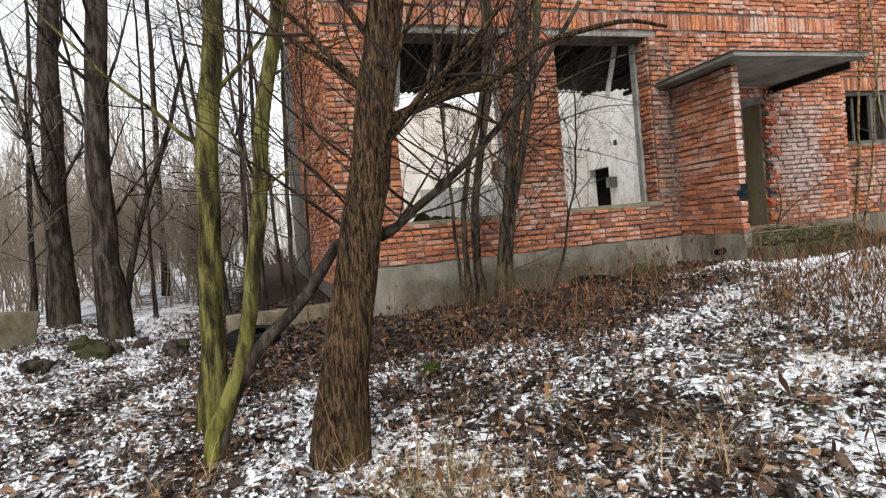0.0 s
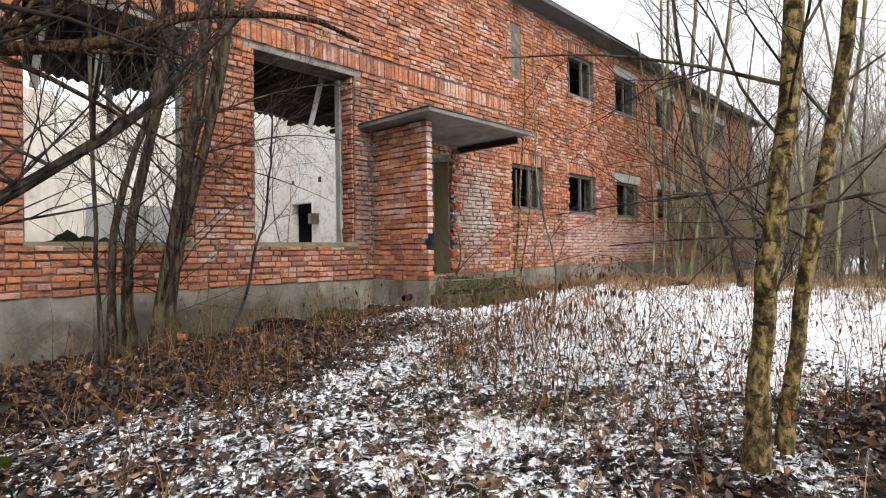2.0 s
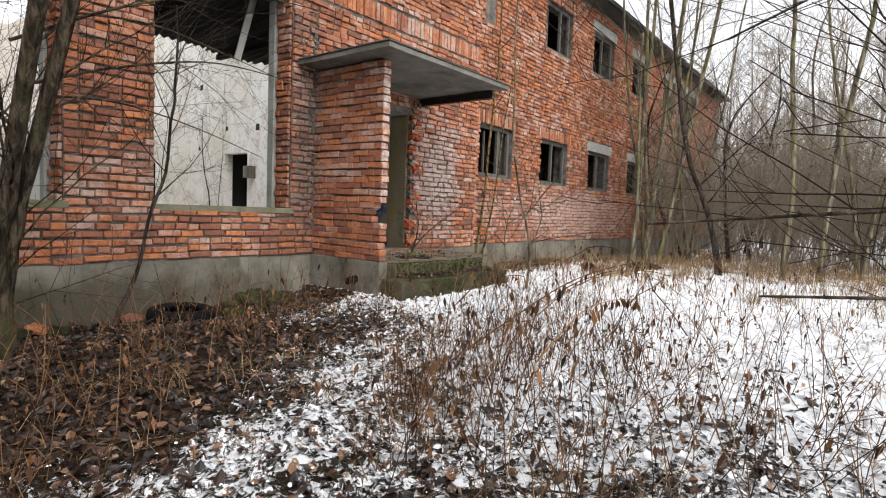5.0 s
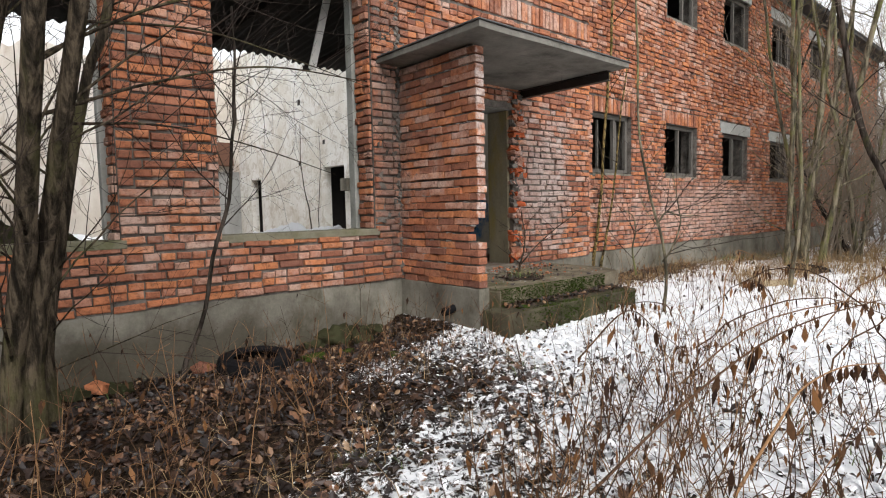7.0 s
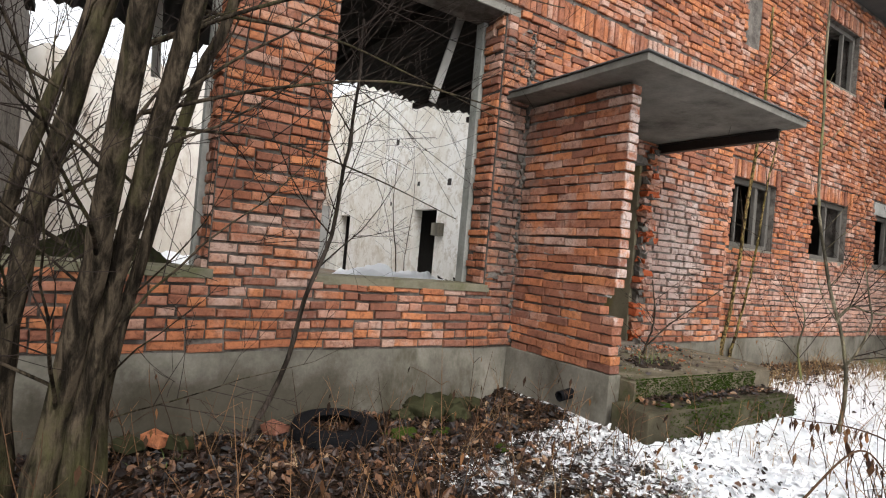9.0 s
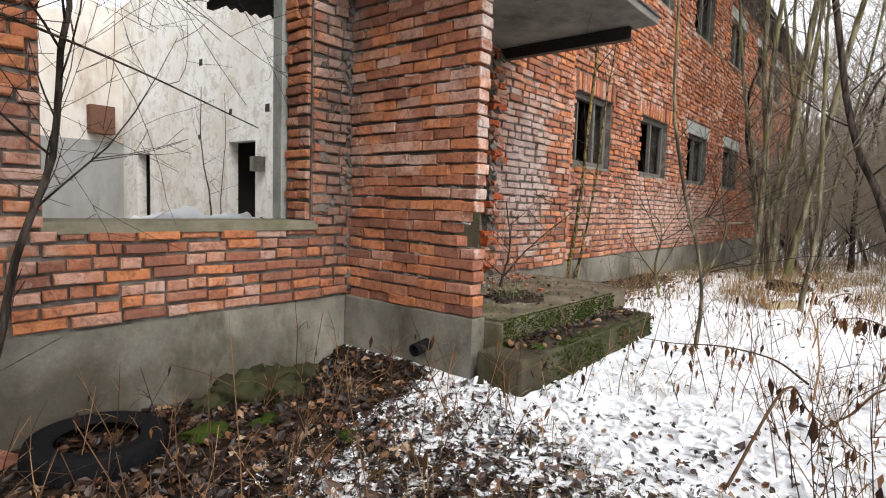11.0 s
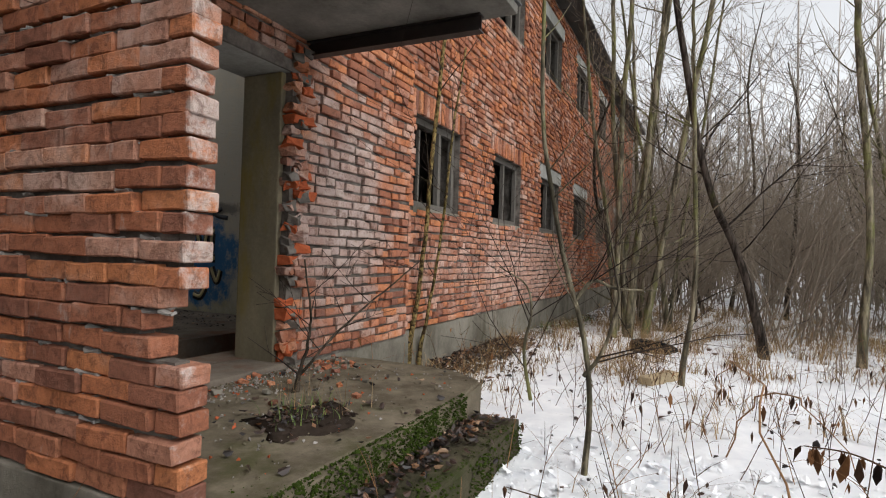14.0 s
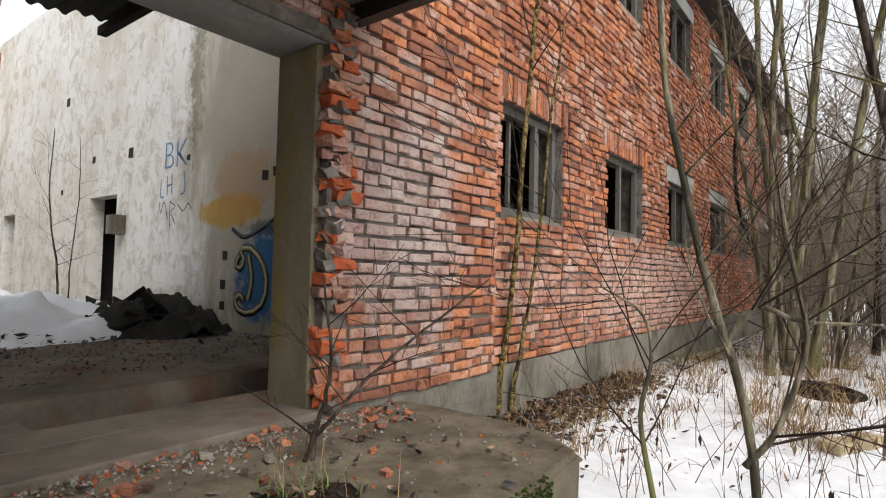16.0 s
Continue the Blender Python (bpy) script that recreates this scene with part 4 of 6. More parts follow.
    bmesh.ops.subdivide_edges(bm, edges=bm.edges[:], cuts=3)
    rough_up(bm, 0.012, 3)
    solid("landing", bm_mesh("landing", bm, LANDING), "mossy crumbling concrete landing before the doorway", "landing", "structure")
    bm = box_bm(6.72, 9.0, 6.4, 6.76, -0.4, 0.36, 0.02)
    bmesh.ops.subdivide_edges(bm, edges=bm.edges[:], cuts=6, use_grid_fill=True)
    solid("step", bm_mesh("step", rough_up(bm, 0.015, 3.5), STEP), "mossy chipped concrete step littered with leaves", "step", "structure")


def corrugated(name, x0, x1, y0, y1, z0, z1, parent=None):
    n = int((x1 - x0) / 0.03)
    xs = np.linspace(x0, x1, n)
    g = random.Random(17)
    verts, faces = [], []
    rows = 8
    edge = {}
    for i, x in enumerate(xs):
        edge[i] = 0.2 * noise.noise((x * 0.8, 2, 2)) + (0.12 if int(x / 1.1) % 2 else 0)
    for j in range(rows + 1):
        for i, x in enumerate(xs):
            t = j / rows
            verts.append((x, y0 + (y1 + edge[i] - y0) * t, z0 + (z1 - z0) * t + 0.025 * math.cos(x / 0.15 * 2 * math.pi) - 0.05 * t * noise.noise((x * 0.5, t * 3, 0))))
    k = n * (rows + 1)
    verts += [(x, y, z + 0.008) for x, y, z in verts]
    for j in range(rows):
        for i in range(n - 1):
            a = j * n + i
            faces.append((a, a + 1, a + n + 1, a + n))
            faces.append((k + a, k + a + n, k + a + n + 1, k + a + 1))
    for i in range(n - 1):
        a = rows * n + i
        faces.append((a, a + 1, k + a + 1, k + a))
    return mesh_of(name, verts, faces, ASBESTOS, True)


def build_hall_inside():
    pit = (7.55, 9.85, 8.8, 9.5)
    bm = bmesh.new()
    for q in ((FX0 + 0.4, 10.72, 8.5, pit[2]), (FX0 + 0.4, pit[0], pit[2], pit[3]), (pit[1], 10.72, pit[2], pit[3]), (FX0 + 0.4, 10.72, pit[3], 23.1)):
        box_bm(q[0], q[1], q[2], q[3], 0.05, 0.58, bm=bm)
    box_bm(pit[0], pit[1], pit[2], pit[3], 0.05, 0.2, bm=bm)
    solid("floor", bm_mesh("floor", bm, FLOOR), "dirty reddish screed floor with an open pit", "floor", "structure")
    doors = [(15.86, 17.0, 0.58, 2.6), (21.25, 22.1, 0.58, 2.5)]
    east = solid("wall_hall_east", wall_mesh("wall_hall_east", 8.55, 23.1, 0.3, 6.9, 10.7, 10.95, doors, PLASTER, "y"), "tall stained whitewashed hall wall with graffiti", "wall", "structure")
    # rooms behind the wall's two doorways, their darkness painted on as near-black colour
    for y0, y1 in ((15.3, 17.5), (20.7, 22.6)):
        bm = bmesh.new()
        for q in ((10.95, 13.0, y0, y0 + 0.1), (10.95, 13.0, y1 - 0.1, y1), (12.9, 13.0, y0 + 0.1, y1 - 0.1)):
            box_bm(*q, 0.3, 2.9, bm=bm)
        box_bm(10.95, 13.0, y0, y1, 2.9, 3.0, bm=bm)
        solid("side_room", bm_mesh("side_room", bm, BLACK_VOID), "side room behind the hall wall coloured black as unlit", "room", "structure")
    bm = rough_up(box_bm(10.5, 10.69, 15.45, 15.76, 1.9, 2.22, 0.01), 0.006, 5)
    solid("switch_box", bm_mesh("switch_box", bm, CONCRETE), "small grey wall-mounted switch box beside a doorway", "box")
    bm = rough_up(box_bm(9.72, 10.38, 22.78, 23.1, 3.04, 3.85, 0.02), 0.01, 3)
    solid("fuse_box", bm_mesh("fuse_box", bm, RUST), "rusty brown metal cabinet on the back wall", "cabinet")
    # back wall with a broken top
    bm = bmesh.new()
    xs = np.linspace(FX0, 11.0, 90)
    top = [6.35 + 0.5 * noise.noise((x * 0.7, 0, 3)) + 0.25 * noise.noise((x * 2.7, 0, 3)) + (0.5 if x > 9.6 else 0) for x in xs]
    fr = [[bm.verts.new((x, y, z)) for x, z in zip(xs, zz)] for y, zz in ((23.1, [0.3] * 90), (23.1, top), (23.45, top), (23.45, [0.3] * 90))]
    for a, b in zip(fr, fr[1:]):
        for i in range(89):
            bm.faces.new((a[i], a[i + 1], b[i + 1], b[i]))
    solid("wall_hall_back", bm_mesh("wall_hall_back", bm, BACKWALL), "pale peeling back wall of the roofless hall", "wall", "structure")
    solid("dado", bm_mesh("dado", box_bm(6.4, 10.68, 23.07, 23.097, 0.58, 2.85), DADO), "grey painted dado on the back wall", "dado", "structure")
    # surviving strip of roof behind the front wall
    solid("roof_hall", corrugated("roof_hall", FX0 + 0.1, 9.3, 8.45, 12.5, 4.45, 4.15), "broken dark corrugated roof over the hall front", "roof", "structure")
    for i, x in enumerate((2.3, 4.2, 6.0, 7.9, 9.1)):
        bm = rough_up(box_bm(x, x + 0.1, 8.56, 12.6, 4.0, 4.1, 0.01), 0.01, 2)
        solid("rafter", bm_mesh("rafter", bm, DARKWOOD), "dark rotten rafter under the hall roof", "rafter", "", "hall rafters")
    bm = box_bm(FX0 + 0.4, 10.69, 8.56, 8.62, 3.98, 6.0)
    solid("ceiling_board", bm_mesh("ceiling_board", bm, DARKWOOD), "dark boards behind the hall front", "boards", "structure")
    for x, y, z, rz, ry in ((6.3, 9.0, 3.6, 0, 14), (3.1, 9.2, 3.6, 10, 4), (2.45, 9.2, 3.6, 0, 6), (3.6, 10.6, 3.6, 0, -3)):
        bm = rough_up(box_bm(-0.045, 0.045, -0.012, 0.012, -0.55, 0.75, 0.004), 0.004, 4)
        s = solid("hanging_lath", bm_mesh("hanging_lath", bm, PALEWOOD), "pale lath hanging from the broken roof", "lath", "", "hanging laths")
        s.matrix_world = pose(x, y, z, 3, ry, rz)
    # snow-covered rubble
    g = random.Random(31)

    def mound(name, cx, cy, rx, ry, h, m, label, seed, base=0.575, kind="", n=70):
        verts, faces = [], []
        for j in range(n):
            for i in range(n):
                x, y = -1 + 2 * i / (n - 1), -1 + 2 * j / (n - 1)
                d = math.hypot(x, y) + 0.22 * noise.noise((x * 1.6, y * 1.6, seed))
                z = h * max(0.0, 1 - d) ** 0.7 * (1 + 0.6 * noise.noise((x * 4, y * 4, seed))) if d < 1 else 0
                verts.append((cx + rx * x, cy + ry * y, base - 0.02 + z + (0.09 * noise.noise((x * 7, y * 7, seed)) + 0.05 * noise.noise((x * 17, y * 17, seed)) + 0.03 * noise.noise((x * 33, y * 33, seed)) if z else 0)))
        for j in range(n - 1):
            for i in range(n - 1):
                faces.append((j * n + i, j * n + i + 1, (j + 1) * n + i + 1, (j + 1) * n + i))
        solid(name, mesh_of(name, verts, faces, m, True), label, "rubble" if m != SNOW else "snow", "stuff")

    mound("rubble_heap", 9.95, 12.9, 0.95, 1.2, 0.45, ASBESTOS, "heap of black roofing scraps and leaves", 4)
    mound("snow_heap", 8.5, 14.0, 1.9, 2.1, 0.5, SNOW, "wet snow covering rubble on the hall floor", 7)
    mound("snow_heap", 5.0, 17.0, 3.0, 3.0, 0.35, SNOW, "wet snow covering rubble on the hall floor", 9)
    mound("rubble_heap", 3.2, 10.8, 1.5, 1.2, 0.75, STONE, "heap of broken masonry under the window", 12)
    for i in range(16):
        bm = rough_up(box_bm(-0.2, 0.2, -0.13, 0.13, -0.012, 0.012, 0.004), 0.05, 4, 2)
        s = solid("roofing_scrap", bm_mesh("roofing_scrap", bm, ASBESTOS), "torn black roofing scrap on the rubble", "scrap", "", "roofing scraps")
        s.matrix_world = pose(9.95 + g.uniform(-0.5, 0.5), 12.9 + g.uniform(-0.8, 0.9), 0.8 + g.uniform(-0.15, 0.12), g.uniform(-50, 50), g.uniform(-40, 40), g.uniform(0, 180))


build_hall_front()
build_wing()
build_windows()
build_hall_openings()
build_porch()
build_hall_inside()

# ---- trees ----
PATHS = {
    "T1": [(0.5, 3.39, -0.13), (0.62, 3.38, 0.45), (0.77, 3.37, 1.19), (0.89, 3.36, 1.78), (1.0, 3.35, 2.35)],
    "T2": [(-0.24, 4.38, -0.14), (-0.15, 4.39, 0.56), (-0.09, 4.39, 1.53), (-0.01, 4.4, 2.2), (0.07, 4.41, 2.87)],
    "T3": [(-0.17, 3.72, -0.13), (0.03, 3.74, 0.33), (0.19, 3.76, 1.04), (0.28, 3.78, 1.68), (0.45, 3.79, 2.53)],
    "T4": [(-2.09, 9.87, 0.22), (-2.12, 9.86, 1.54), (-2.06, 9.87, 3.22), (-1.91, 9.92, 5.24)],
    "T5": [(-3.31, 11.62, 0.23), (-3.26, 11.64, 1.9), (-3.19, 11.66, 3.66), (-2.99, 11.72, 6.02)],
    "L1": [(-0.17, 3.72, -0.13), (0.08, 3.75, 0.33), (0.39, 3.79, 0.63), (0.67, 3.82, 0.98), (0.96, 3.65, 1.0), (1.18, 3.64, 1.12), (1.57, 3.61, 1.39), (1.84, 3.59, 1.53), (2.19, 3.56, 2.08), (2.43, 3.55, 2.47)],
    "L2": [(0.93, 3.35, 1.59), (1.16, 3.34, 1.68), (1.52, 3.3, 1.79), (1.84, 3.28, 1.98), (2.34, 3.23, 2.1), (2.64, 3.21, 2.07)],
    "L1b": [(0.86, 3.71, 0.96), (1.12, 3.72, 1.12), (1.4, 3.74, 1.33), (1.81, 3.76, 1.68), (2.12, 3.77, 2.05), (2.43, 3.79, 2.45)],
    "S0": [(2.69, 7.35, 0.1), (2.68, 7.35, 0.74), (2.72, 7.35, 1.32), (2.87, 7.3, 1.99), (3.0, 7.25, 2.45)],
    "S1": [(2.81, 7.25, 0.05), (2.8, 7.25, 0.75), (2.85, 7.25, 1.33), (3.0, 7.2, 2.12), (3.09, 7.15, 2.6)],
    "S2": [(2.98, 7.05, 0.1), (3.05, 7.0, 0.6), (3.12, 6.9, 1.15), (3.17, 6.75, 1.7), (3.22, 6.5, 2.55)],
    "S3": [(3.1, 7.05, 0.05), (3.16, 7.0, 0.71), (3.22, 6.95, 1.15), (3.3, 6.8, 1.67), (3.44, 6.55, 2.65)],
    "S4": [(3.26, 7.4, 0.0), (3.24, 7.4, 0.46), (3.33, 7.4, 1.07), (3.55, 7.4, 2.23), (3.71, 7.4, 2.76)],
    "S6": [(2.55, 7.2, 0.05), (2.52, 7.2, 0.8), (2.5, 7.2, 1.6), (2.48, 7.2, 2.8)],
    "S5": [(4.18, 7.88, -0.02), (4.4, 7.83, 0.48), (4.5, 7.81, 1.01), (4.62, 7.76, 1.44), (4.69, 7.74, 2.02), (4.71, 7.73, 2.33)],
    "T8": [(3.71, 1.7, -0.07), (3.72, 1.65, 0.6), (3.74, 1.58, 1.32), (3.76, 1.51, 2.1)],
    "T8b": [(3.94, 1.64, -0.06), (3.96, 1.55, 0.68), (3.97, 1.47, 1.26), (4.0, 1.34, 2.14)],
    "B2": [(3.75, 1.56, 1.72), (3.65, 1.92, 1.87), (3.52, 2.36, 2.0), (3.37, 2.85, 2.07)],
    "B3": [(3.74, 1.59, 1.31), (3.69, 1.76, 1.26), (3.59, 2.1, 1.23), (3.45, 2.57, 1.18)],
    "B1": [(3.73, 1.6, 1.15), (3.77, 1.43, 1.18), (3.82, 1.21, 1.22), (3.89, 0.92, 1.26)],
    "B4": [(3.74, 1.6, 1.01), (3.69, 1.76, 1.04), (3.61, 2.03, 1.03), (3.53, 2.31, 1.01)],
    "T9": [(8.84, 5.97, 0.08), (8.85, 5.95, 0.78), (8.81, 6.13, 1.49), (8.79, 6.24, 2.19), (8.78, 6.27, 3.07)],
    "F1": [(8.84, 5.98, 0.72), (8.85, 5.88, 0.87), (8.88, 5.8, 1.15), (8.87, 5.82, 1.34), (8.85, 5.88, 1.72)],
    "F2": [(8.83, 6.03, 1.17), (8.85, 5.94, 1.28), (8.88, 5.81, 1.24), (8.91, 5.59, 1.24)],
    "F3": [(8.79, 6.28, 0.55), (8.79, 6.33, 0.84), (8.79, 6.29, 1.07), (8.79, 6.33, 1.24), (8.77, 6.49, 1.34)],
    "T10": [(10.68, 8.16, 0.3), (10.73, 8.04, 1.34), (10.76, 7.97, 2.65), (10.8, 7.9, 3.74)],
    "T12": [(15.52, 6.54, 0.17), (15.53, 6.39, 2.0), (15.55, 6.25, 3.82), (15.57, 6.02, 6.0)],
    "T13": [(14.23, 4.6, 0.17), (14.26, 4.94, 1.52), (14.3, 5.39, 2.66), (14.35, 5.87, 5.42)],
    "T14": [(11.63, 5.55, 0.18), (11.63, 5.44, 1.24), (11.63, 5.48, 2.55), (11.63, 5.51, 3.36)],
    "T15": [(14.33, 3.51, 0.12), (14.32, 3.46, 2.14), (14.35, 3.62, 4.28), (14.36, 3.65, 5.38)],
    "T16": [(14.64, 2.95, 0.13), (14.61, 2.82, 2.42), (14.54, 2.56, 4.27), (14.51, 2.44, 5.16)],
}


WALKED = [(e[0], e[1]) for _, e, _, _ in PATH]


def twiggy(rng, limbs, twigs, p, d, length, r, depth, droop=0.0, gnarl=0.25, sides=(6, 4, 3), cap=12, rmin=0.0013, dens=1.0):
    """A branch with side branches, growing from p along d."""
    n = max(4, int(length / 0.16) if depth else max(4, int(length / 0.12)))
    n = min(n, cap) if depth else min(n, cap, 4 if cap > 5 else 3)
    pts = [np.array(p, float)]
    d = np.array(d, float)
    d /= np.linalg.norm(d)
    step = length / (n - 1)
    for i in range(n - 1):
        d = d + np.array([rng.gauss(0, gnarl) for _ in range(3)]) * 0.35 + np.array((0, 0, 0.05 - droop))
        d /= np.linalg.norm(d)
        pts.append(pts[-1] + d * step)
    if p[0] < 5 and p[1] > 0:
        # branches over the trodden path are broken off
        keep = next((i for i, q in enumerate(pts) if min((q[0] - a) ** 2 + (q[1] - b) ** 2 for a, b in WALKED) < 0.6), n)
        if keep < 3:
            return
        pts, n = pts[:keep], keep
    rad = [max(rmin, r * (1 - 0.85 * i / (n - 1))) for i in range(n)]
    pile = limbs if depth >= 2 else twigs
    tube(pile, pts, rad, sides[0] if depth >= 2 else sides[1] if depth == 1 else sides[2])
    if depth <= 0:
        return
    kids = max(2, int(dens * length * (6.5 if depth == 1 else 5.0)))
    for k in range(kids):
        s = rng.uniform(0.2, 0.98)
        i = min(int(s * (n - 1)), n - 2)
        q = pts[i] + (pts[i + 1] - pts[i]) * (s * (n - 1) - i)
        ax = pts[i + 1] - pts[i]
        ax /= np.linalg.norm(ax)
        side = np.array([rng.gauss(0, 1) for _ in range(3)])
        side -= ax * side.dot(ax)
        side /= np.linalg.norm(side) + 1e-9
        nd = ax * rng.uniform(0.5, 1.0) + side * rng.uniform(0.6, 1.0) + np.array((0, 0, 0.15))
        twiggy(rng, limbs, twigs, q, nd, length * rng.uniform(0.3, 0.6) * (1 - 0.4 * s), rad[i] * rng.uniform(0.4, 0.6), depth - 1, droop, gnarl, sides, max(4, cap - 3), rmin, dens)


def make_tree(name, stems, bark, label, limb_spec, seed, twig_mat=TWIG, sides=12, wob=0.03, extra=(), group="", flare=1.35, category="tree", cap=12, rmin=0.0016, dens=1.0):
    """stems: lists of (points, r0, r1). limb_spec: (count, from, to, length, depth, radius share)."""
    rng = random.Random(seed)
    x, y, _ = stems[0][0][0]
    base = (x, y, gz(x, y))
    t = thing(name, base, label, category, group)
    limbs, twigs = Pile(), Pile()
    for pts, r0, r1 in stems:
        trunk = Pile()
        n = 26
        c = curve_through(pts, n)
        for i in range(1, n):
            k = noise.noise_vector((i * 0.45, seed * 1.7, len(trunk.v) + r0 * 90)) * (r0 * 0.3 + 0.01)
            c[i] += np.array((k.x, k.y, 0))
        c[0][2] = min(c[0][2], gz(*c[0][:2])) - 0.08
        rad = [(r0 + (r1 - r0) * (i / (n - 1))) * (1 + (flare - 1) * max(0, 1 - i / 3.0)) for i in range(n)]
        tube(trunk, c, rad, sides, wob, seed)
        part("trunk", trunk.mesh("trunk", bark, base), t)
        cnt, lo, hi, ln, dep, share = limb_spec
        for k in range(cnt):
            s = lo + (hi - lo) * (k + rng.random()) / cnt
            i = min(int(s * (n - 1)), n - 2)
            az = rng.uniform(0, 2 * math.pi)
            d = np.array((math.cos(az), math.sin(az), rng.uniform(0.3, 1.1)))
            twiggy(rng, limbs, twigs, c[i], d, ln * rng.uniform(0.6, 1.15), rad[i] * share * rng.uniform(0.7, 1.1), dep, cap=cap, rmin=rmin, dens=dens)
    for pts, r0, r1, kids, dep in extra:
        c = curve_through(pts, 20)
        rad = [r0 + (r1 - r0) * i / 19 for i in range(20)]
        tube(limbs, c, rad, 8, 0.03, seed)
        for k in range(kids):
            i = int(rng.uniform(0.15, 0.97) * 19)
            ax = c[min(i + 1, 19)] - c[max(i - 1, 0)]
            ax /= np.linalg.norm(ax)
            side = np.array([rng.gauss(0, 1), rng.gauss(0, 1), rng.gauss(0.3, 1)])
            side -= ax * side.dot(ax)
            side /= np.linalg.norm(side)
            twiggy(rng, limbs, twigs, c[i], ax * 0.8 + side * 0.8, rng.uniform(0.5, 1.5), rad[i] * 0.45, dep)
    if limbs.k:
        tagged(part("branchwork", limbs.mesh("branchwork", bark if bark is not BARK_BIRCH else BARK_GREY, base), t), kind="stuff")
    if twigs.k:
        tagged(part("twig_crown", twigs.mesh("twig_crown", twig_mat, base), t), kind="stuff")
    return t


def up(path, r0, r1, more=0.0):
    """A trunk path carried on upwards by that many metres."""
    p = [np.array(q) for q in path]
    if more:
        d = (p[-1] - p[-2]) / np.linalg.norm(p[-1] - p[-2])
        d = d * 0.6 + np.array((0, 0, 0.4))
        p += [p[-1] + d * more * 0.5, p[-1] + d * more * 0.5 + np.array((0, 0, more * 0.5))]
    return p, r0, r1


P = PATHS
make_tree("tree", [up(P["T1"], 0.125, 0.075, 3)], BARK_BROWN, "thick leaning tree with deeply furrowed brown bark", (14, 0.35, 0.98, 2.2, 2, 0.22), 1, sides=44, wob=0.045,
          extra=[(P["L2"], 0.03, 0.01, 24, 2)])
make_tree("tree", [up(P["L1"][:4] + P["L1b"], 0.042, 0.016)], BARK_DARK, "long leaning grey stem growing across the trunk", (26, 0.4, 0.98, 1.6, 2, 0.35), 2, sides=10)
make_tree("tree", [up(P["T2"], 0.078, 0.055, 3), up(P["T3"], 0.045, 0.038, 3)], BARK_GREEN, "pair of slim stems green with algae", (8, 0.35, 0.98, 1.6, 2, 0.25), 3, sides=16, wob=0.04)
make_tree("tree", [up(P["T4"], 0.185, 0.12, 5)], BARK_DARK, "dark wet tree at the edge of the wood", (14, 0.2, 0.98, 3.0, 2, 0.22), 4, sides=16)
make_tree("tree", [up(P["T5"], 0.19, 0.12, 5)], BARK_DARK, "dark wet tree at the edge of the wood", (14, 0.2, 0.98, 3.0, 2, 0.22), 5, sides=16)
make_tree("tree", [up(P["S%d" % i], r, r * 0.7, 2) for i, r in ((0, 0.04), (1, 0.058), (2, 0.066), (3, 0.058), (4, 0.04), (6, 0.022))], BARK_STEM, "clump of slanting stems against the hall wall", (13, 0.12, 0.98, 1.6, 2, 0.2), 6, sides=12,
          extra=[([(3.28, 7.09, 2.0), (3.9, 6.95, 2.25), (4.6, 6.8, 2.42), (5.4, 6.7, 2.4)], 0.012, 0.004, 9, 1), ([(3.2, 7.09, 2.3), (3.9, 6.8, 2.7), (4.7, 6.6, 3.0), (5.6, 6.5, 3.1)], 0.013, 0.004, 9, 1),
                 ([(3.4, 7.08, 1.95), (4.0, 7.2, 2.0), (4.7, 7.3, 1.9), (5.5, 7.4, 1.7)], 0.01, 0.003, 8, 1), ([(3.0, 7.1, 1.3), (2.4, 6.9, 1.7), (1.9, 6.8, 2.2), (1.5, 6.7, 2.8)], 0.011, 0.004, 9, 1), ([(3.5, 7.08, 2.6), (4.3, 7.3, 2.75), (5.0, 7.4, 2.7), (5.9, 7.3, 2.5)], 0.011, 0.003, 9, 1)])
make_tree("sapling", [up(P["S5"], 0.021, 0.01, 0.8)], BARK_DARK, "thin crooked dark sapling before the hall window", (15, 0.3, 0.98, 1.4, 2, 0.45), 7, sides=8)
make_tree("tree", [up(P["T8"], 0.049, 0.036, 3)], BARK_BIRCH, "slim yellow-barked tree with dark scars", (13, 0.2, 0.98, 1.8, 2, 0.2), 8, sides=18, extra=[(P["B2"], 0.011, 0.004, 10, 1), (P["B3"], 0.01, 0.003, 10, 1), (P["B1"], 0.01, 0.006, 6, 1), (P["B4"], 0.008, 0.003, 8, 1)])
make_tree("tree", [up(P["T8b"], 0.036, 0.026, 3)], BARK_BIRCH, "thin yellow-barked stem with dark scars", (6, 0.3, 0.98, 1.4, 2, 0.3), 9, sides=14)
make_tree("sapling", [up(P["T9"], 0.017, 0.009, 1.5)], BARK_OLIVE, "slender forked sapling standing in the snow", (9, 0.2, 0.98, 0.8, 2, 0.4), 10, sides=10, flare=1.2, extra=[(P["F1"], 0.013, 0.004, 7, 1), (P["F2"], 0.014, 0.004, 7, 1), (P["F3"], 0.012, 0.003, 8, 1)])
make_tree("sapling", [up(P["T10"], 0.026, 0.016, 1.5), up([(q[0] + 0.15 + 0.1 * i, q[1] - 0.05, q[2]) for i, q in enumerate(P["T10"])], 0.02, 0.01)], BARK_BIRCH, "pale slim saplings against the wing wall", (6, 0.3, 0.98, 0.9, 2, 0.4), 11, sides=10)
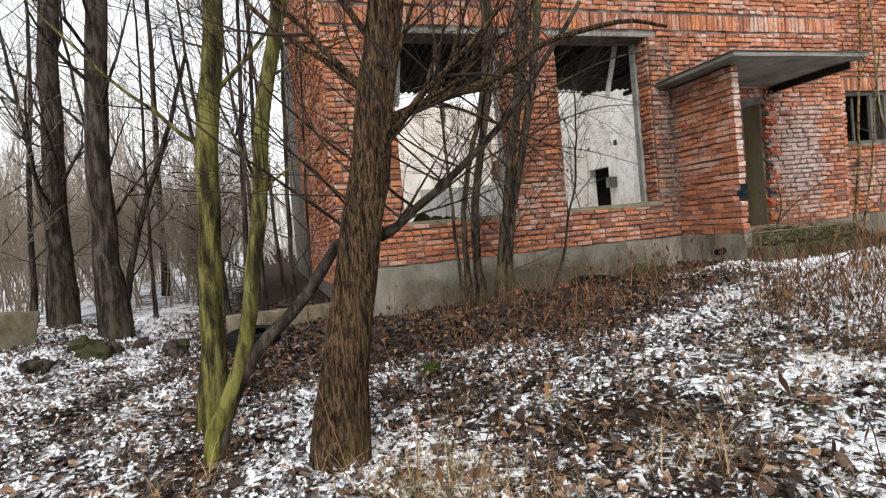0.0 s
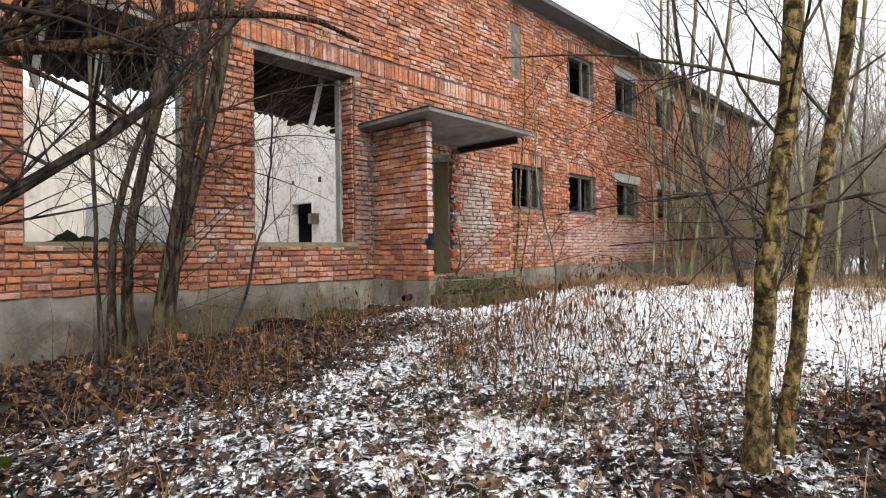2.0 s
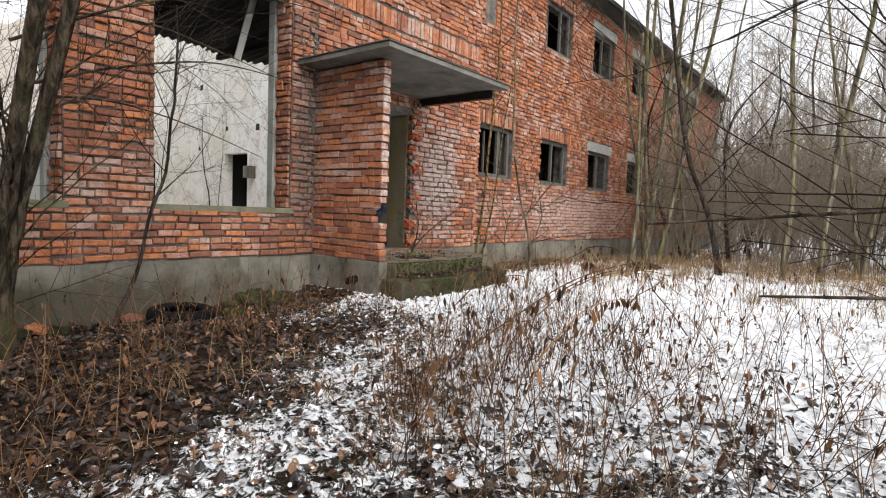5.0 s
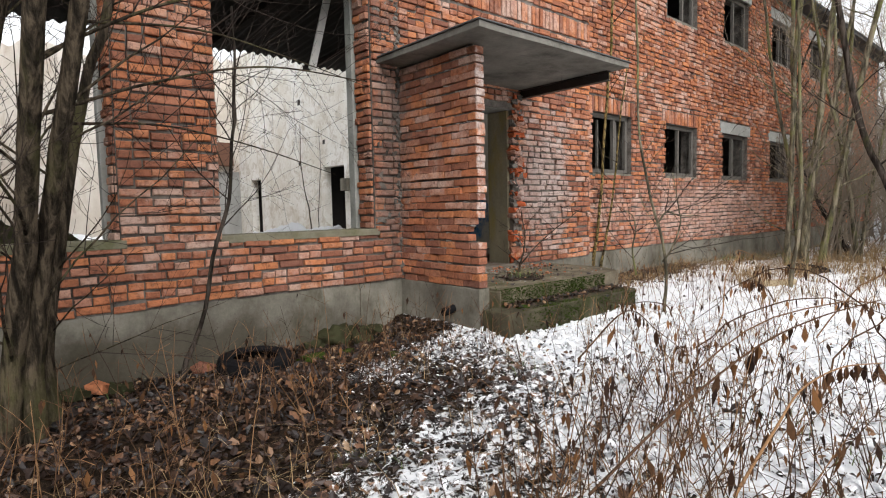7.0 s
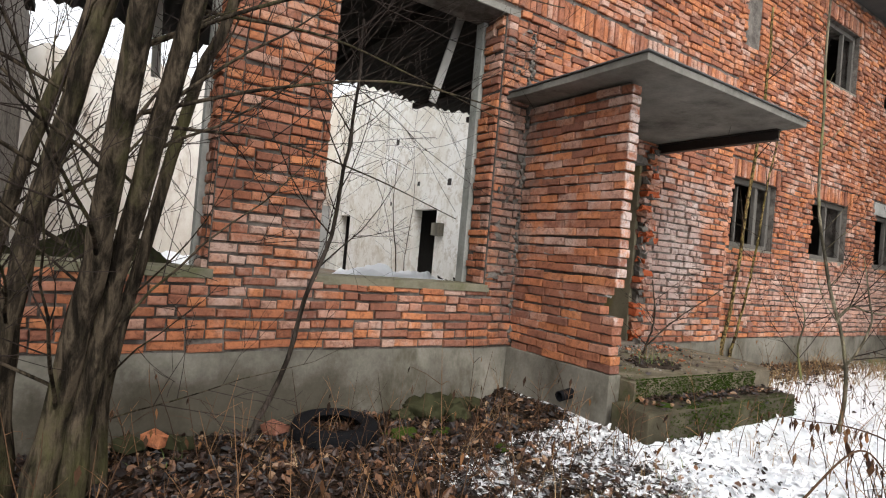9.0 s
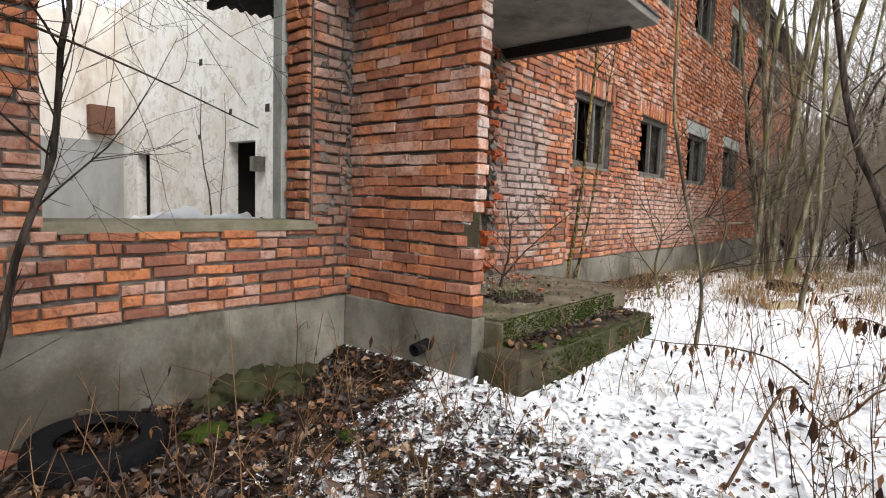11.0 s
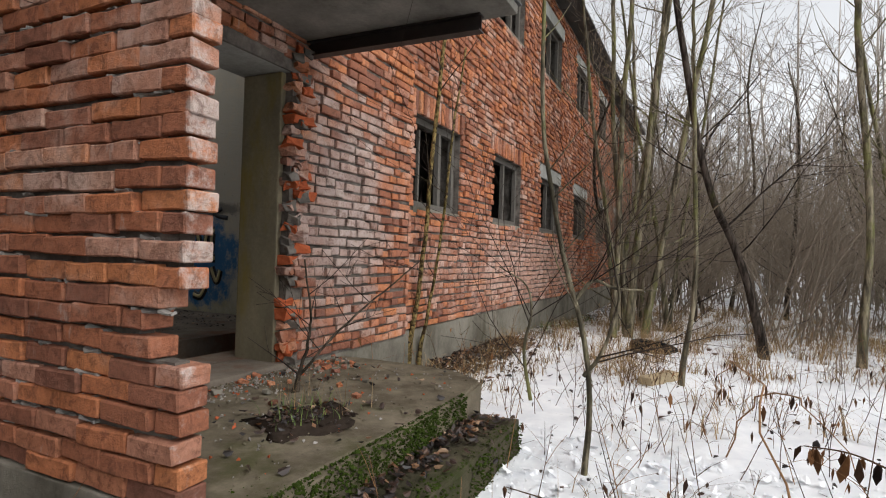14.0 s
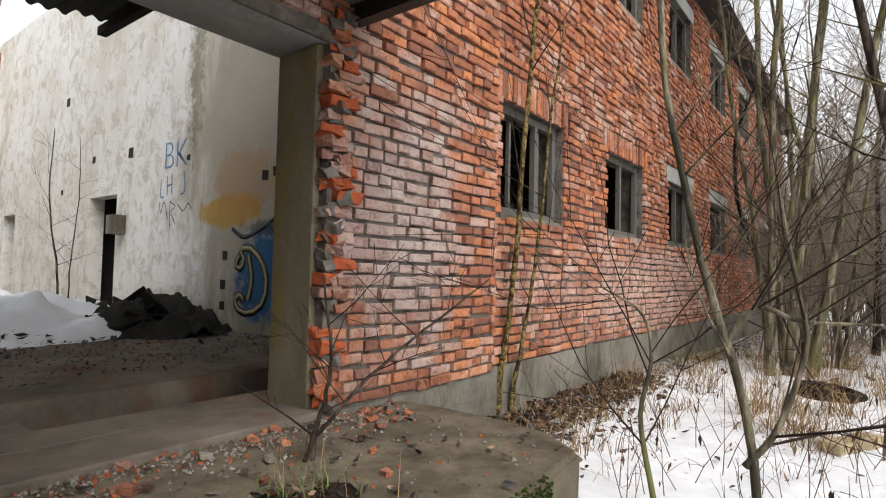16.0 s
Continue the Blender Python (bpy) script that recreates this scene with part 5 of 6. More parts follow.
make_tree("tree", [up(P["T12"], 0.065, 0.04, 3), up([(q[0] + 0.3, q[1] - 0.25 - 0.15 * i, q[2]) for i, q in enumerate(P["T12"])], 0.055, 0.035, 3), up([(q[0] - 0.2, q[1] + 0.2 + 0.12 * i, q[2]) for i, q in enumerate(P["T12"])], 0.05, 0.03, 3),
                   up([(q[0] + 0.6, q[1] + 0.1 + 0.3 * i, q[2]) for i, q in enumerate(P["T12"])], 0.05, 0.03, 3)], BARK_OLIVE, "many-stemmed tangled tree beside the wing", (13, 0.1, 0.98, 2.0, 2, 0.3), 12, twig_mat=TWIG_GREY)
make_tree("tree", [up(P["T13"], 0.056, 0.035, 3)], BARK_DARK, "leaning dark tree in the clearing", (12, 0.2, 0.98, 2.2, 2, 0.3), 13)
make_tree("tree", [up(P["T14"], 0.026, 0.014, 1)], BARK_OLIVE, "thin upright tree in the clearing", (8, 0.3, 0.98, 1.3, 2, 0.45), 14, twig_mat=TWIG_GREY)
make_tree("tree", [up(P["T15"], 0.048, 0.03, 3), up(P["T16"], 0.05, 0.03, 3)], BARK_OLIVE, "twin grey-barked trees in the clearing", (13, 0.15, 0.98, 2.2, 2, 0.3), 15, twig_mat=TWIG_GREY)
for k, (x, y, lean, sway, r) in enumerate(((16.6, 6.9, 0.5, -0.4, 0.06), (17.3, 6.0, -0.3, 0.5, 0.05), (18.2, 6.6, 0.4, 0.2, 0.065), (16.9, 2.4, 0.4, -0.6, 0.06), (17.6, 1.2, -0.2, 0.5, 0.055), (15.9, 0.9, 0.6, 0.4, 0.045))):
    stems = [([(x, y, gz(x, y)), (x + lean * s * 0.5, y + sway * s * 0.4, 2.2), (x + lean * s, y + sway * s, 4.2), (x + lean * s * 1.3, y + sway * s * 1.6, 7.0)], r * q, r * 0.4) for s, q in ((1.3, 1.0), (-1.1, 0.75))]
    make_tree("tree", stems, BARK_OLIVE, "many-stemmed olive-barked tree in a thicket", (11, 0.05, 0.98, 1.9, 2, 0.32), 300 + k, sides=9, twig_mat=TWIG_GREY, group="thicket trees", cap=7, rmin=0.003, dens=0.6)


def build_wood():
    """Bare trees of the wood around, copies of a few grown ones."""
    rng = random.Random(77)
    protos = []
    for k in range(7):
        h = rng.uniform(6, 12)
        lean = [rng.uniform(-1.1, 1.1) for _ in range(4)]
        y0 = -40 - 3 * k
        pts = [(0, y0, gz(0, y0)), (lean[0], y0 + lean[1], h * 0.35), (lean[0] * 1.5 + lean[2], y0 + lean[1], h * 0.7), (lean[2] * 2, y0 + lean[3] * 2, h)]
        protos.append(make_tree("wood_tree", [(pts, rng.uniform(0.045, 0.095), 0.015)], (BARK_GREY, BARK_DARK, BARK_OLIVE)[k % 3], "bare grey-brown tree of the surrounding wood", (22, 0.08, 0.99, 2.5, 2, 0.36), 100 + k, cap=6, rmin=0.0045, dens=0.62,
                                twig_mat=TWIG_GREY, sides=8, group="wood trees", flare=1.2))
    spots = []
    for _ in range(105):
        spots.append((rng.uniform(15.5, 44), rng.uniform(-18, 6.8)))
    for _ in range(16):
        spots.append((rng.uniform(30.5, 48), rng.uniform(5, 18)))
    for _ in range(50):
        spots.append((rng.uniform(-20, -3.5), rng.uniform(11, 34)))
    for _ in range(14):
        spots.append((rng.uniform(-2.8, 0.4), rng.uniform(14, 34)))
    for _ in range(18):
        spots.append((rng.uniform(0, 14), rng.uniform(26, 45)))
    done = []
    for x, y in spots:
        if any((x - a) ** 2 + (y - b) ** 2 < 0.9 for a, b in done) or (x < 22 and y > 1.5 and x < 17.5):
            continue
        done.append((x, y))
        s = rng.uniform(0.7, 1.15)
        copy_thing(rng.choice(protos), Matrix.Translation((x, y, gz(x, y) - 0.03)) @ Matrix.Rotation(rng.uniform(0, 6.28), 4, "Z") @ Matrix.Rotation(rng.gauss(0, 0.12), 4, "X") @ Matrix.Diagonal((s, s, s, 1)))
    # brushwood between the trees
    bush = []
    for k in range(3):
        b = thing("bush", (0, -30 - k, gz(0, -30 - k)), "bare tangled brown bush in the wood", "bush", "brushwood")
        l, tw = Pile(), Pile()
        for i in range(9):
            twiggy(rng, l, tw, (b.location.x + rng.uniform(-0.4, 0.4), b.location.y + rng.uniform(-0.4, 0.4), b.location.z - 0.05), (rng.gauss(0, 0.3), rng.gauss(0, 0.3), 1), rng.uniform(1.8, 4.2), 0.016, 2, cap=6, rmin=0.0035, dens=0.6)
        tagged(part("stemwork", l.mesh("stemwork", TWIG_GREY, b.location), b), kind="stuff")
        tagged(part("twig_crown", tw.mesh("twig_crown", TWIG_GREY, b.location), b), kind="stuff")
        bush.append(b)
    for _ in range(150):
        side = rng.random()
        x, y = (rng.uniform(16.5, 32), rng.uniform(-9, 7.4)) if side < 0.58 else (rng.uniform(-14, -0.5), rng.uniform(11, 26))
        if -2.5 < x < 1 and y < 13:
            continue
        s = rng.uniform(0.7, 1.3)
        copy_thing(rng.choice(bush), Matrix.Translation((x, y, gz(x, y) - 0.02)) @ Matrix.Rotation(rng.uniform(0, 6.28), 4, "Z") @ Matrix.Diagonal((s, s, s, 1)))


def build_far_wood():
    """The wood beyond, its mist put into a pale colour: thin trunks with a few bare branches."""
    rng = random.Random(5)
    pile = Pile()
    for k in range(1900):
        if k % 5 < 3:
            x, y = rng.uniform(30, 85), rng.uniform(-45, 34)
        else:
            x, y = rng.uniform(-70, 3), rng.uniform(32, 95)
        z = gz(x, y) - 0.1
        h = rng.uniform(7, 14)
        dx, dy = rng.gauss(0, 1.3), rng.gauss(0, 1.3)
        a = np.array((x, y, z))
        b = np.array((x + dx, y + dy, z + h))
        tube(pile, [a, (a + b) / 2 + np.array((rng.gauss(0, 0.2), 0, 0)), b], [rng.uniform(0.04, 0.09), 0.05, 0.015], 4)
        for _ in range(18):
            s = rng.uniform(0.06, 0.97)
            p = a + (b - a) * s
            az = rng.uniform(0, 6.28)
            ln = rng.uniform(0.8, 2.6)
            q = p + np.array((math.cos(az) * ln * 0.6, math.sin(az) * ln * 0.6, ln * 0.8))
            tube(pile, [p, (p + q) / 2 + np.array((0, 0, -0.1)), q], [0.026, 0.018, 0.01], 3)
    solid("far_wood", pile.mesh("far_wood", TWIG_FAR), "bare distant wood with mist in its pale colour", "wood", "stuff")


build_wood()
build_far_wood()

# ---- litter, snow, grass and weeds ----


def scatter(tmpl, faces, pos, mats, name, material, label, category, smooth_it=False, snowed=False):
    v = np.einsum("nij,kj->nki", mats, np.array(tmpl)) + pos[:, None, :]
    k = len(tmpl)
    n = len(pos)
    f = (np.array(faces)[None] + (np.arange(n) * k)[:, None, None]).reshape(-1, len(faces[0]))
    me = mesh_of(name, v.reshape(-1, 3), f, material, smooth_it)
    if snowed:
        at = me.attributes.new("snow_cover", "FLOAT", "POINT")
        at.data.foreach_set("value", np.repeat([snow_cover(x, y) - 0.05 for x, y, _ in pos], k))
    solid(name, me, label, category, "stuff")


def turn_matrices(rs, n, tilt, size):
    a, b, c = rs.uniform(0, 6.283, n), rs.normal(0, tilt, n), rs.normal(0, tilt, n)
    out = np.zeros((n, 3, 3))
    ca, sa, cb, sb, cc, sc = np.cos(a), np.sin(a), np.cos(b), np.sin(b), np.cos(c), np.sin(c)
    rz = np.stack([np.stack([ca, -sa, 0 * a], 1), np.stack([sa, ca, 0 * a], 1), np.stack([0 * a, 0 * a, 1 + 0 * a], 1)], 1)
    rx = np.stack([np.stack([1 + 0 * a, 0 * a, 0 * a], 1), np.stack([0 * a, cb, -sb], 1), np.stack([0 * a, sb, cb], 1)], 1)
    ry = np.stack([np.stack([cc, 0 * a, sc], 1), np.stack([0 * a, 1 + 0 * a, 0 * a], 1), np.stack([-sc, 0 * a, cc], 1)], 1)
    out = rz @ rx @ ry
    return out * size[:, None, None]


def spots_by(rs, n, weight, x0, x1, y0, y1):
    out = []
    while len(out) < n:
        x, y = rs.uniform(x0, x1), rs.uniform(y0, y1)
        if rs.uniform() < weight(x, y):
            out.append((x, y, gz(x, y)))
    return np.array(out)


def free(x, y):
    """Not under the building or the porch."""
    return (y < 8.1 or x < 0.95) and not (6.68 < x < 9.46 and y > 6.37)


def build_litter():
    rs = np.random.RandomState(5)
    leaf = [(-0.5, 0, 0.1), (-0.2, 0.3, 0.02), (0.25, 0.27, -0.02), (0.55, 0.0, 0.16), (0.22, -0.3, 0.05), (-0.22, -0.28, -0.03)]
    lf = [(0, 1, 2, 3), (0, 3, 4, 5)]
    leaf_b = [(-0.5, 0, -0.1), (-0.15, 0.36, 0.12), (0.3, 0.22, 0.05), (0.5, 0.05, -0.12), (0.28, -0.26, 0.16), (-0.2, -0.33, 0.03)]
    want = lambda x, y: (free(x, y)) * max(0.004, min(1, 1.25 - 1.35 * snow_cover(x, y)))
    for t, name, n in ((leaf, "fallen_leaves", 30000), (leaf_b, "fallen_leaves", 22000)):
        p = spots_by(rs, n, want, -5, 9.5, 0.6, 12)
        p[:, 2] += rs.uniform(0.004, 0.035, n)
        scatter(t, lf, p, turn_matrices(rs, n, 0.6, rs.uniform(0.026, 0.08, n)), name, LEAF, "layer of wet brown fallen leaves", "leaves", False, True)
    p = spots_by(rs, 2500, lambda x, y: free(x, y) * 0.5 * (1 - smooth(5.5, 7.5, x) * 0.93), -9, 20, -2, 12)
    p[:, 2] += 0.02
    scatter(leaf, lf, p, turn_matrices(rs, 2500, 0.4, rs.uniform(0.06, 0.1, 2500)), "fallen_leaves", LEAF, "scattered brown fallen leaves", "leaves")
    p = spots_by(rs, 3600, lambda x, y: free(x, y) * (0.06 + 0.94 * smooth(8.0, 5.2, x)), 4.2, 12, 1.0, 7.9)
    p[:, 2] += rs.uniform(0.005, 0.03, 3600)
    scatter(leaf_b, lf, p, turn_matrices(rs, 3600, 0.6, rs.uniform(0.014, 0.05, 3600)), "leaf_scraps", LEAF, "dark wet leaf scraps on the snow", "leaves")
    # leaves blown onto landing and step
    q = np.stack([rs.uniform(6.9, 8.9, 420), 6.68 - np.abs(rs.normal(0, 0.11, 420)), rs.uniform(0.375, 0.4, 420)], 1)
    q2 = np.stack([rs.uniform(7.0, 9.2, 60), rs.uniform(6.7, 8.0, 60), np.full(60, 0.56)], 1)
    q = np.concatenate([q, q2])
    scatter(leaf, lf, q, turn_matrices(rs, len(q), 0.4, rs.uniform(0.03, 0.06, len(q))), "step_leaves", LEAF, "small dead leaves lying on the step", "leaves")
    # leaves drifted against the wing's plinth
    q = np.stack([rs.uniform(9.4, 13.5, 1700), 8.12 - np.abs(rs.normal(0, 0.3, 1700)), np.zeros(1700)], 1)
    q[:, 2] = [gz(x, y) + 0.01 + 0.05 * rs.uniform() for x, y, _ in q]
    scatter(leaf_b, lf, q, turn_matrices(rs, 1700, 0.5, rs.uniform(0.03, 0.09, 1700)), "drifted_leaves", LEAF, "brown leaves drifted against the wing plinth", "leaves")
    # lumps of snow lying on the leaves
    a = np.linspace(0, 2 * np.pi, 8, endpoint=False)
    ring = [(math.cos(k) * (1 + 0.3 * math.sin(3 * k)), 0.75 * math.sin(k), -0.25) for k in a] + [(0.6 * math.cos(k), 0.5 * math.sin(k) * (1 + 0.2 * math.cos(2 * k)), 0.2) for k in a]
    lump_f = [(i, (i + 1) % 8, 8 + (i + 1) % 8, 8 + i) for i in range(8)] + [(8, 9, 10, 11), (8, 11, 12, 15), (12, 13, 14, 15)]
    n = 5000
    p = spots_by(rs, n, lambda x, y: free(x, y) * max(0.0, min(1, snow_cover(x, y) * 1.6 - 0.5)), -4, 9.5, 0.6, 8.0)
    p[:, 2] += rs.uniform(0.008, 0.026, n)
    scatter(ring, lump_f, p, turn_matrices(rs, n, 0.35, rs.uniform(0.005, 0.014, n)), "snow_lumps", SNOW, "small lumps of wet snow on the leaves", "snow", True)


def blades(name, spots, material, label, count, h, lean, width, seed, category="grass"):
    rs = random.Random(seed)
    pile = Pile()
    for x, y, z in spots:
        for _ in range(count):
            bx, by = x + rs.gauss(0, 0.09), y + rs.gauss(0, 0.09)
            az = rs.uniform(0, 6.283)
            hh, ln = h * rs.uniform(0.4, 1.2), lean * rs.uniform(0.2, 1.3)
            dx, dy = math.cos(az), math.sin(az)
            w = width * rs.uniform(0.6, 1.3)
            v = []
            for s in (0, 0.4, 0.75, 1):
                px, py, pz = bx + dx * ln * hh * s * s, by + dy * ln * hh * s * s, z + hh * (s - 0.45 * ln * s * s * 0.7)
                ww = w * (1 - s * 0.85)
                v += [(px - dy * ww, py + dx * ww, pz), (px + dy * ww, py - dx * ww, pz)]
            pile.add(v, [[0, 1, 3, 2], [2, 3, 5, 4], [4, 5, 7, 6]])
    solid(name, pile.mesh(name, material, smooth=False), label, category, "stuff")


def build_weeds():
    rs = random.Random(9)
    nr = np.random.RandomState(19)
    stalk, leaf = Pile(), Pile()
    zone = lambda x, y: free(x, y) * (0.9 * math.exp(-(((x - 4.6) / 1.5) ** 2 + ((y - 4.3) / 1.5) ** 2)) + 0.25 * math.exp(-(((x - 6.2) / 1.2) ** 2 + ((y - 5.2) / 1.0) ** 2)) + 0.075) * (1 - math.exp(-(((x - 3.2) / 0.35) ** 2 + ((y - 3.4) / 0.35) ** 2)))
    safe = lambda x, y: all((x - a) ** 2 + (y - b) ** 2 > 0.35 for a, b in WALKED)
    spots = [p for p in spots_by(nr, 1650, zone, 0.5, 13, 1.2, 8.0) if safe(p[0], p[1])]
    for x, y, z in spots:
        h = rs.uniform(0.25, 0.8) * (1.15 if rs.random() < 0.15 else 0.85)
        d = np.array((rs.gauss(0, 0.28), rs.gauss(0, 0.28), 1.0))
        pts = [np.array((x, y, z - 0.02))]
        for i in range(4):
            d = d + np.array((rs.gauss(0, 0.07), rs.gauss(0, 0.07), 0))
            pts.append(pts[-1] + d / np.linalg.norm(d) * h / 4)
        tube(stalk, pts, [0.0035, 0.003, 0.0025, 0.002, 0.0012], 3)
        for _ in range(rs.randrange(2, 6)):
            i = rs.randrange(1, 4)
            e = np.array((rs.gauss(0, 1), rs.gauss(0, 1), 0.7))
            e /= np.linalg.norm(e)
            ln = rs.uniform(0.06, 0.22)
            tip = pts[i] + e * ln
            tube(stalk, [pts[i], pts[i] + e * ln * 0.5 + np.array((0, 0, 0.01)), tip], [0.0018, 0.0014, 0.0008], 3)
            if rs.random() < 0.3:
                s = rs.uniform(0.025, 0.075)
                a = rs.uniform(0, 6.28)
                w = np.array((math.cos(a), math.sin(a), 0)) * s * 0.22
                dn = np.array((rs.gauss(0, 0.2), rs.gauss(0, 0.2), -1)) * s
                leaf.add([tip, tip + dn * 0.5 + w, tip + dn * 1.3, tip + dn * 0.5 - w + w[::-1] * 0.3], [[0, 1, 2, 3]])
    solid("dead_weeds", stalk.mesh("dead_weeds", WEED), "dry brown weed stalks standing in the snow", "weeds", "stuff")
    solid("withered_leaves", leaf.mesh("withered_leaves", WITHERED, smooth=False), "withered leaves hanging on the weed stalks", "leaves", "stuff")
    straw = spots_by(nr, 230, lambda x, y: free(x, y) * (0.25 + 0.75 * math.exp(-((x - 5.5) / 2.0) ** 2)) * (1 - 0.8 * smooth(5.5, 7, y)), -2, 14, 0.9, 8.0)
    blades("dry_grass", np.concatenate([straw, spots_by(nr, 16, lambda x, y: 1.0, 0.8, 1.3, 2.2, 2.9), spots_by(nr, 12, lambda x, y: 1.0, 2.6, 3.6, 2.4, 3.4), spots_by(nr, 12, lambda x, y: 1.0, 0.6, 1.0, 2.6, 3.0), spots_by(nr, 5, lambda x, y: 1.0, -0.4, -0.1, 3.2, 3.5), spots_by(nr, 9, lambda x, y: 1.0, 1.8, 2.3, 2.3, 2.7)]), STRAW, "flattened tufts of straw-coloured dry grass", 13, 0.24, 1.9, 0.0024, 4)
    back = spots_by(nr, 640, lambda x, y: free(x, y) * (0.35 + 0.65 * smooth(10.5, 13, x)), 9.8, 24, -1, 7.9)
    blades("dry_grass", back, STRAW, "pale dry grass under the trees", 24, 0.36, 1.5, 0.0045, 5)
    green = spots_by(nr, 26, lambda x, y: free(x, y) * 1.0, 0.5, 8, 1.2, 7.9)
    blades("green_grass", green, GREEN, "small tufts of green grass among leaves", 12, 0.1, 0.9, 0.003, 6)


build_litter()
build_weeds()

# ---- loose things ----


def build_tyre(x, y, z, ry, label):
    out = [(0.19, -0.075), (0.2, -0.09), (0.27, -0.1), (0.315, -0.085), (0.328, -0.05), (0.33, 0.0), (0.328, 0.05), (0.315, 0.085), (0.27, 0.1), (0.2, 0.09), (0.19, 0.075), (0.205, 0.06), (0.27, 0.07), (0.3, 0.05), (0.305, 0), (0.3, -0.05), (0.27, -0.07), (0.205, -0.06)]
    n, m = 48, len(out)
    v, f = [], []
    for i in range(n):
        a = 2 * math.pi * i / n
        for k, (r, w) in enumerate(out):
            rr = r - (0.008 if 4 <= k <= 6 and i % 2 else 0)
            v.append((rr * math.cos(a), rr * math.sin(a), w))
    for i in range(n):
        for k in range(m):
            f.append((i * m + k, i * m + (k + 1) % m, ((i + 1) % n) * m + (k + 1) % m, ((i + 1) % n) * m + k))
    t = solid("tyre", mesh_of("tyre", v, f, RUBBER), label, "tyre")
    t.matrix_world = pose(x, y, z, ry, 0, 0)


build_tyre(4.8, 7.74, gz(4.8, 7.74) + 0.045, 3, "old black car tyre lying by the plinth")
build_tyre(-0.07, 7.95, gz(-0.07, 7.95) + 0.13, 6, "old black car tyre lying among leaves")


def stone(name, x, y, z, s, m, label, category, seed, flat=0.6, turn=0.0, group=""):
    bm = bmesh.new()
    bmesh.ops.create_icosphere(bm, subdivisions=3, radius=s)
    for v in bm.verts:
        q = v.co.normalized()
        k = 1 + 0.6 * noise.noise(q * 1.9 + Vector((seed, 0, 0))) + 0.4 * abs(noise.noise(q * 4 + Vector((seed, 3, 0)))) + 0.2 * noise.noise(q * 11 + Vector((seed, 3, 0)))
        v.co = Vector((v.co.x * k, v.co.y * k * 0.8, v.co.z * k * flat))
    ob = solid(name, bm_mesh(name, bm, m, True), label, category, "", group)
    ob.matrix_world = pose(x, y, z, 0, 0, turn)


def chunk(name, x, y, z, size, m, label, category, g, group):
    bm = box_bm(-size, size, -size * 0.6, size * 0.6, -size * 0.45, size * 0.45, size * 0.12)
    rough_up(bm, size * 0.5, 6 / size * 0.12 + g.random())
    ob = solid(name, bm_mesh(name, bm, m), label, category, "", group)
    ob.matrix_world = pose(x, y, z + size * 0.3, g.uniform(-15, 15), g.uniform(-15, 15), g.uniform(0, 360))


SOIL = plain_material("dark_soil", (0.035, 0.026, 0.02), 0.95, vary=0.5, scale=20, relief=0.012)


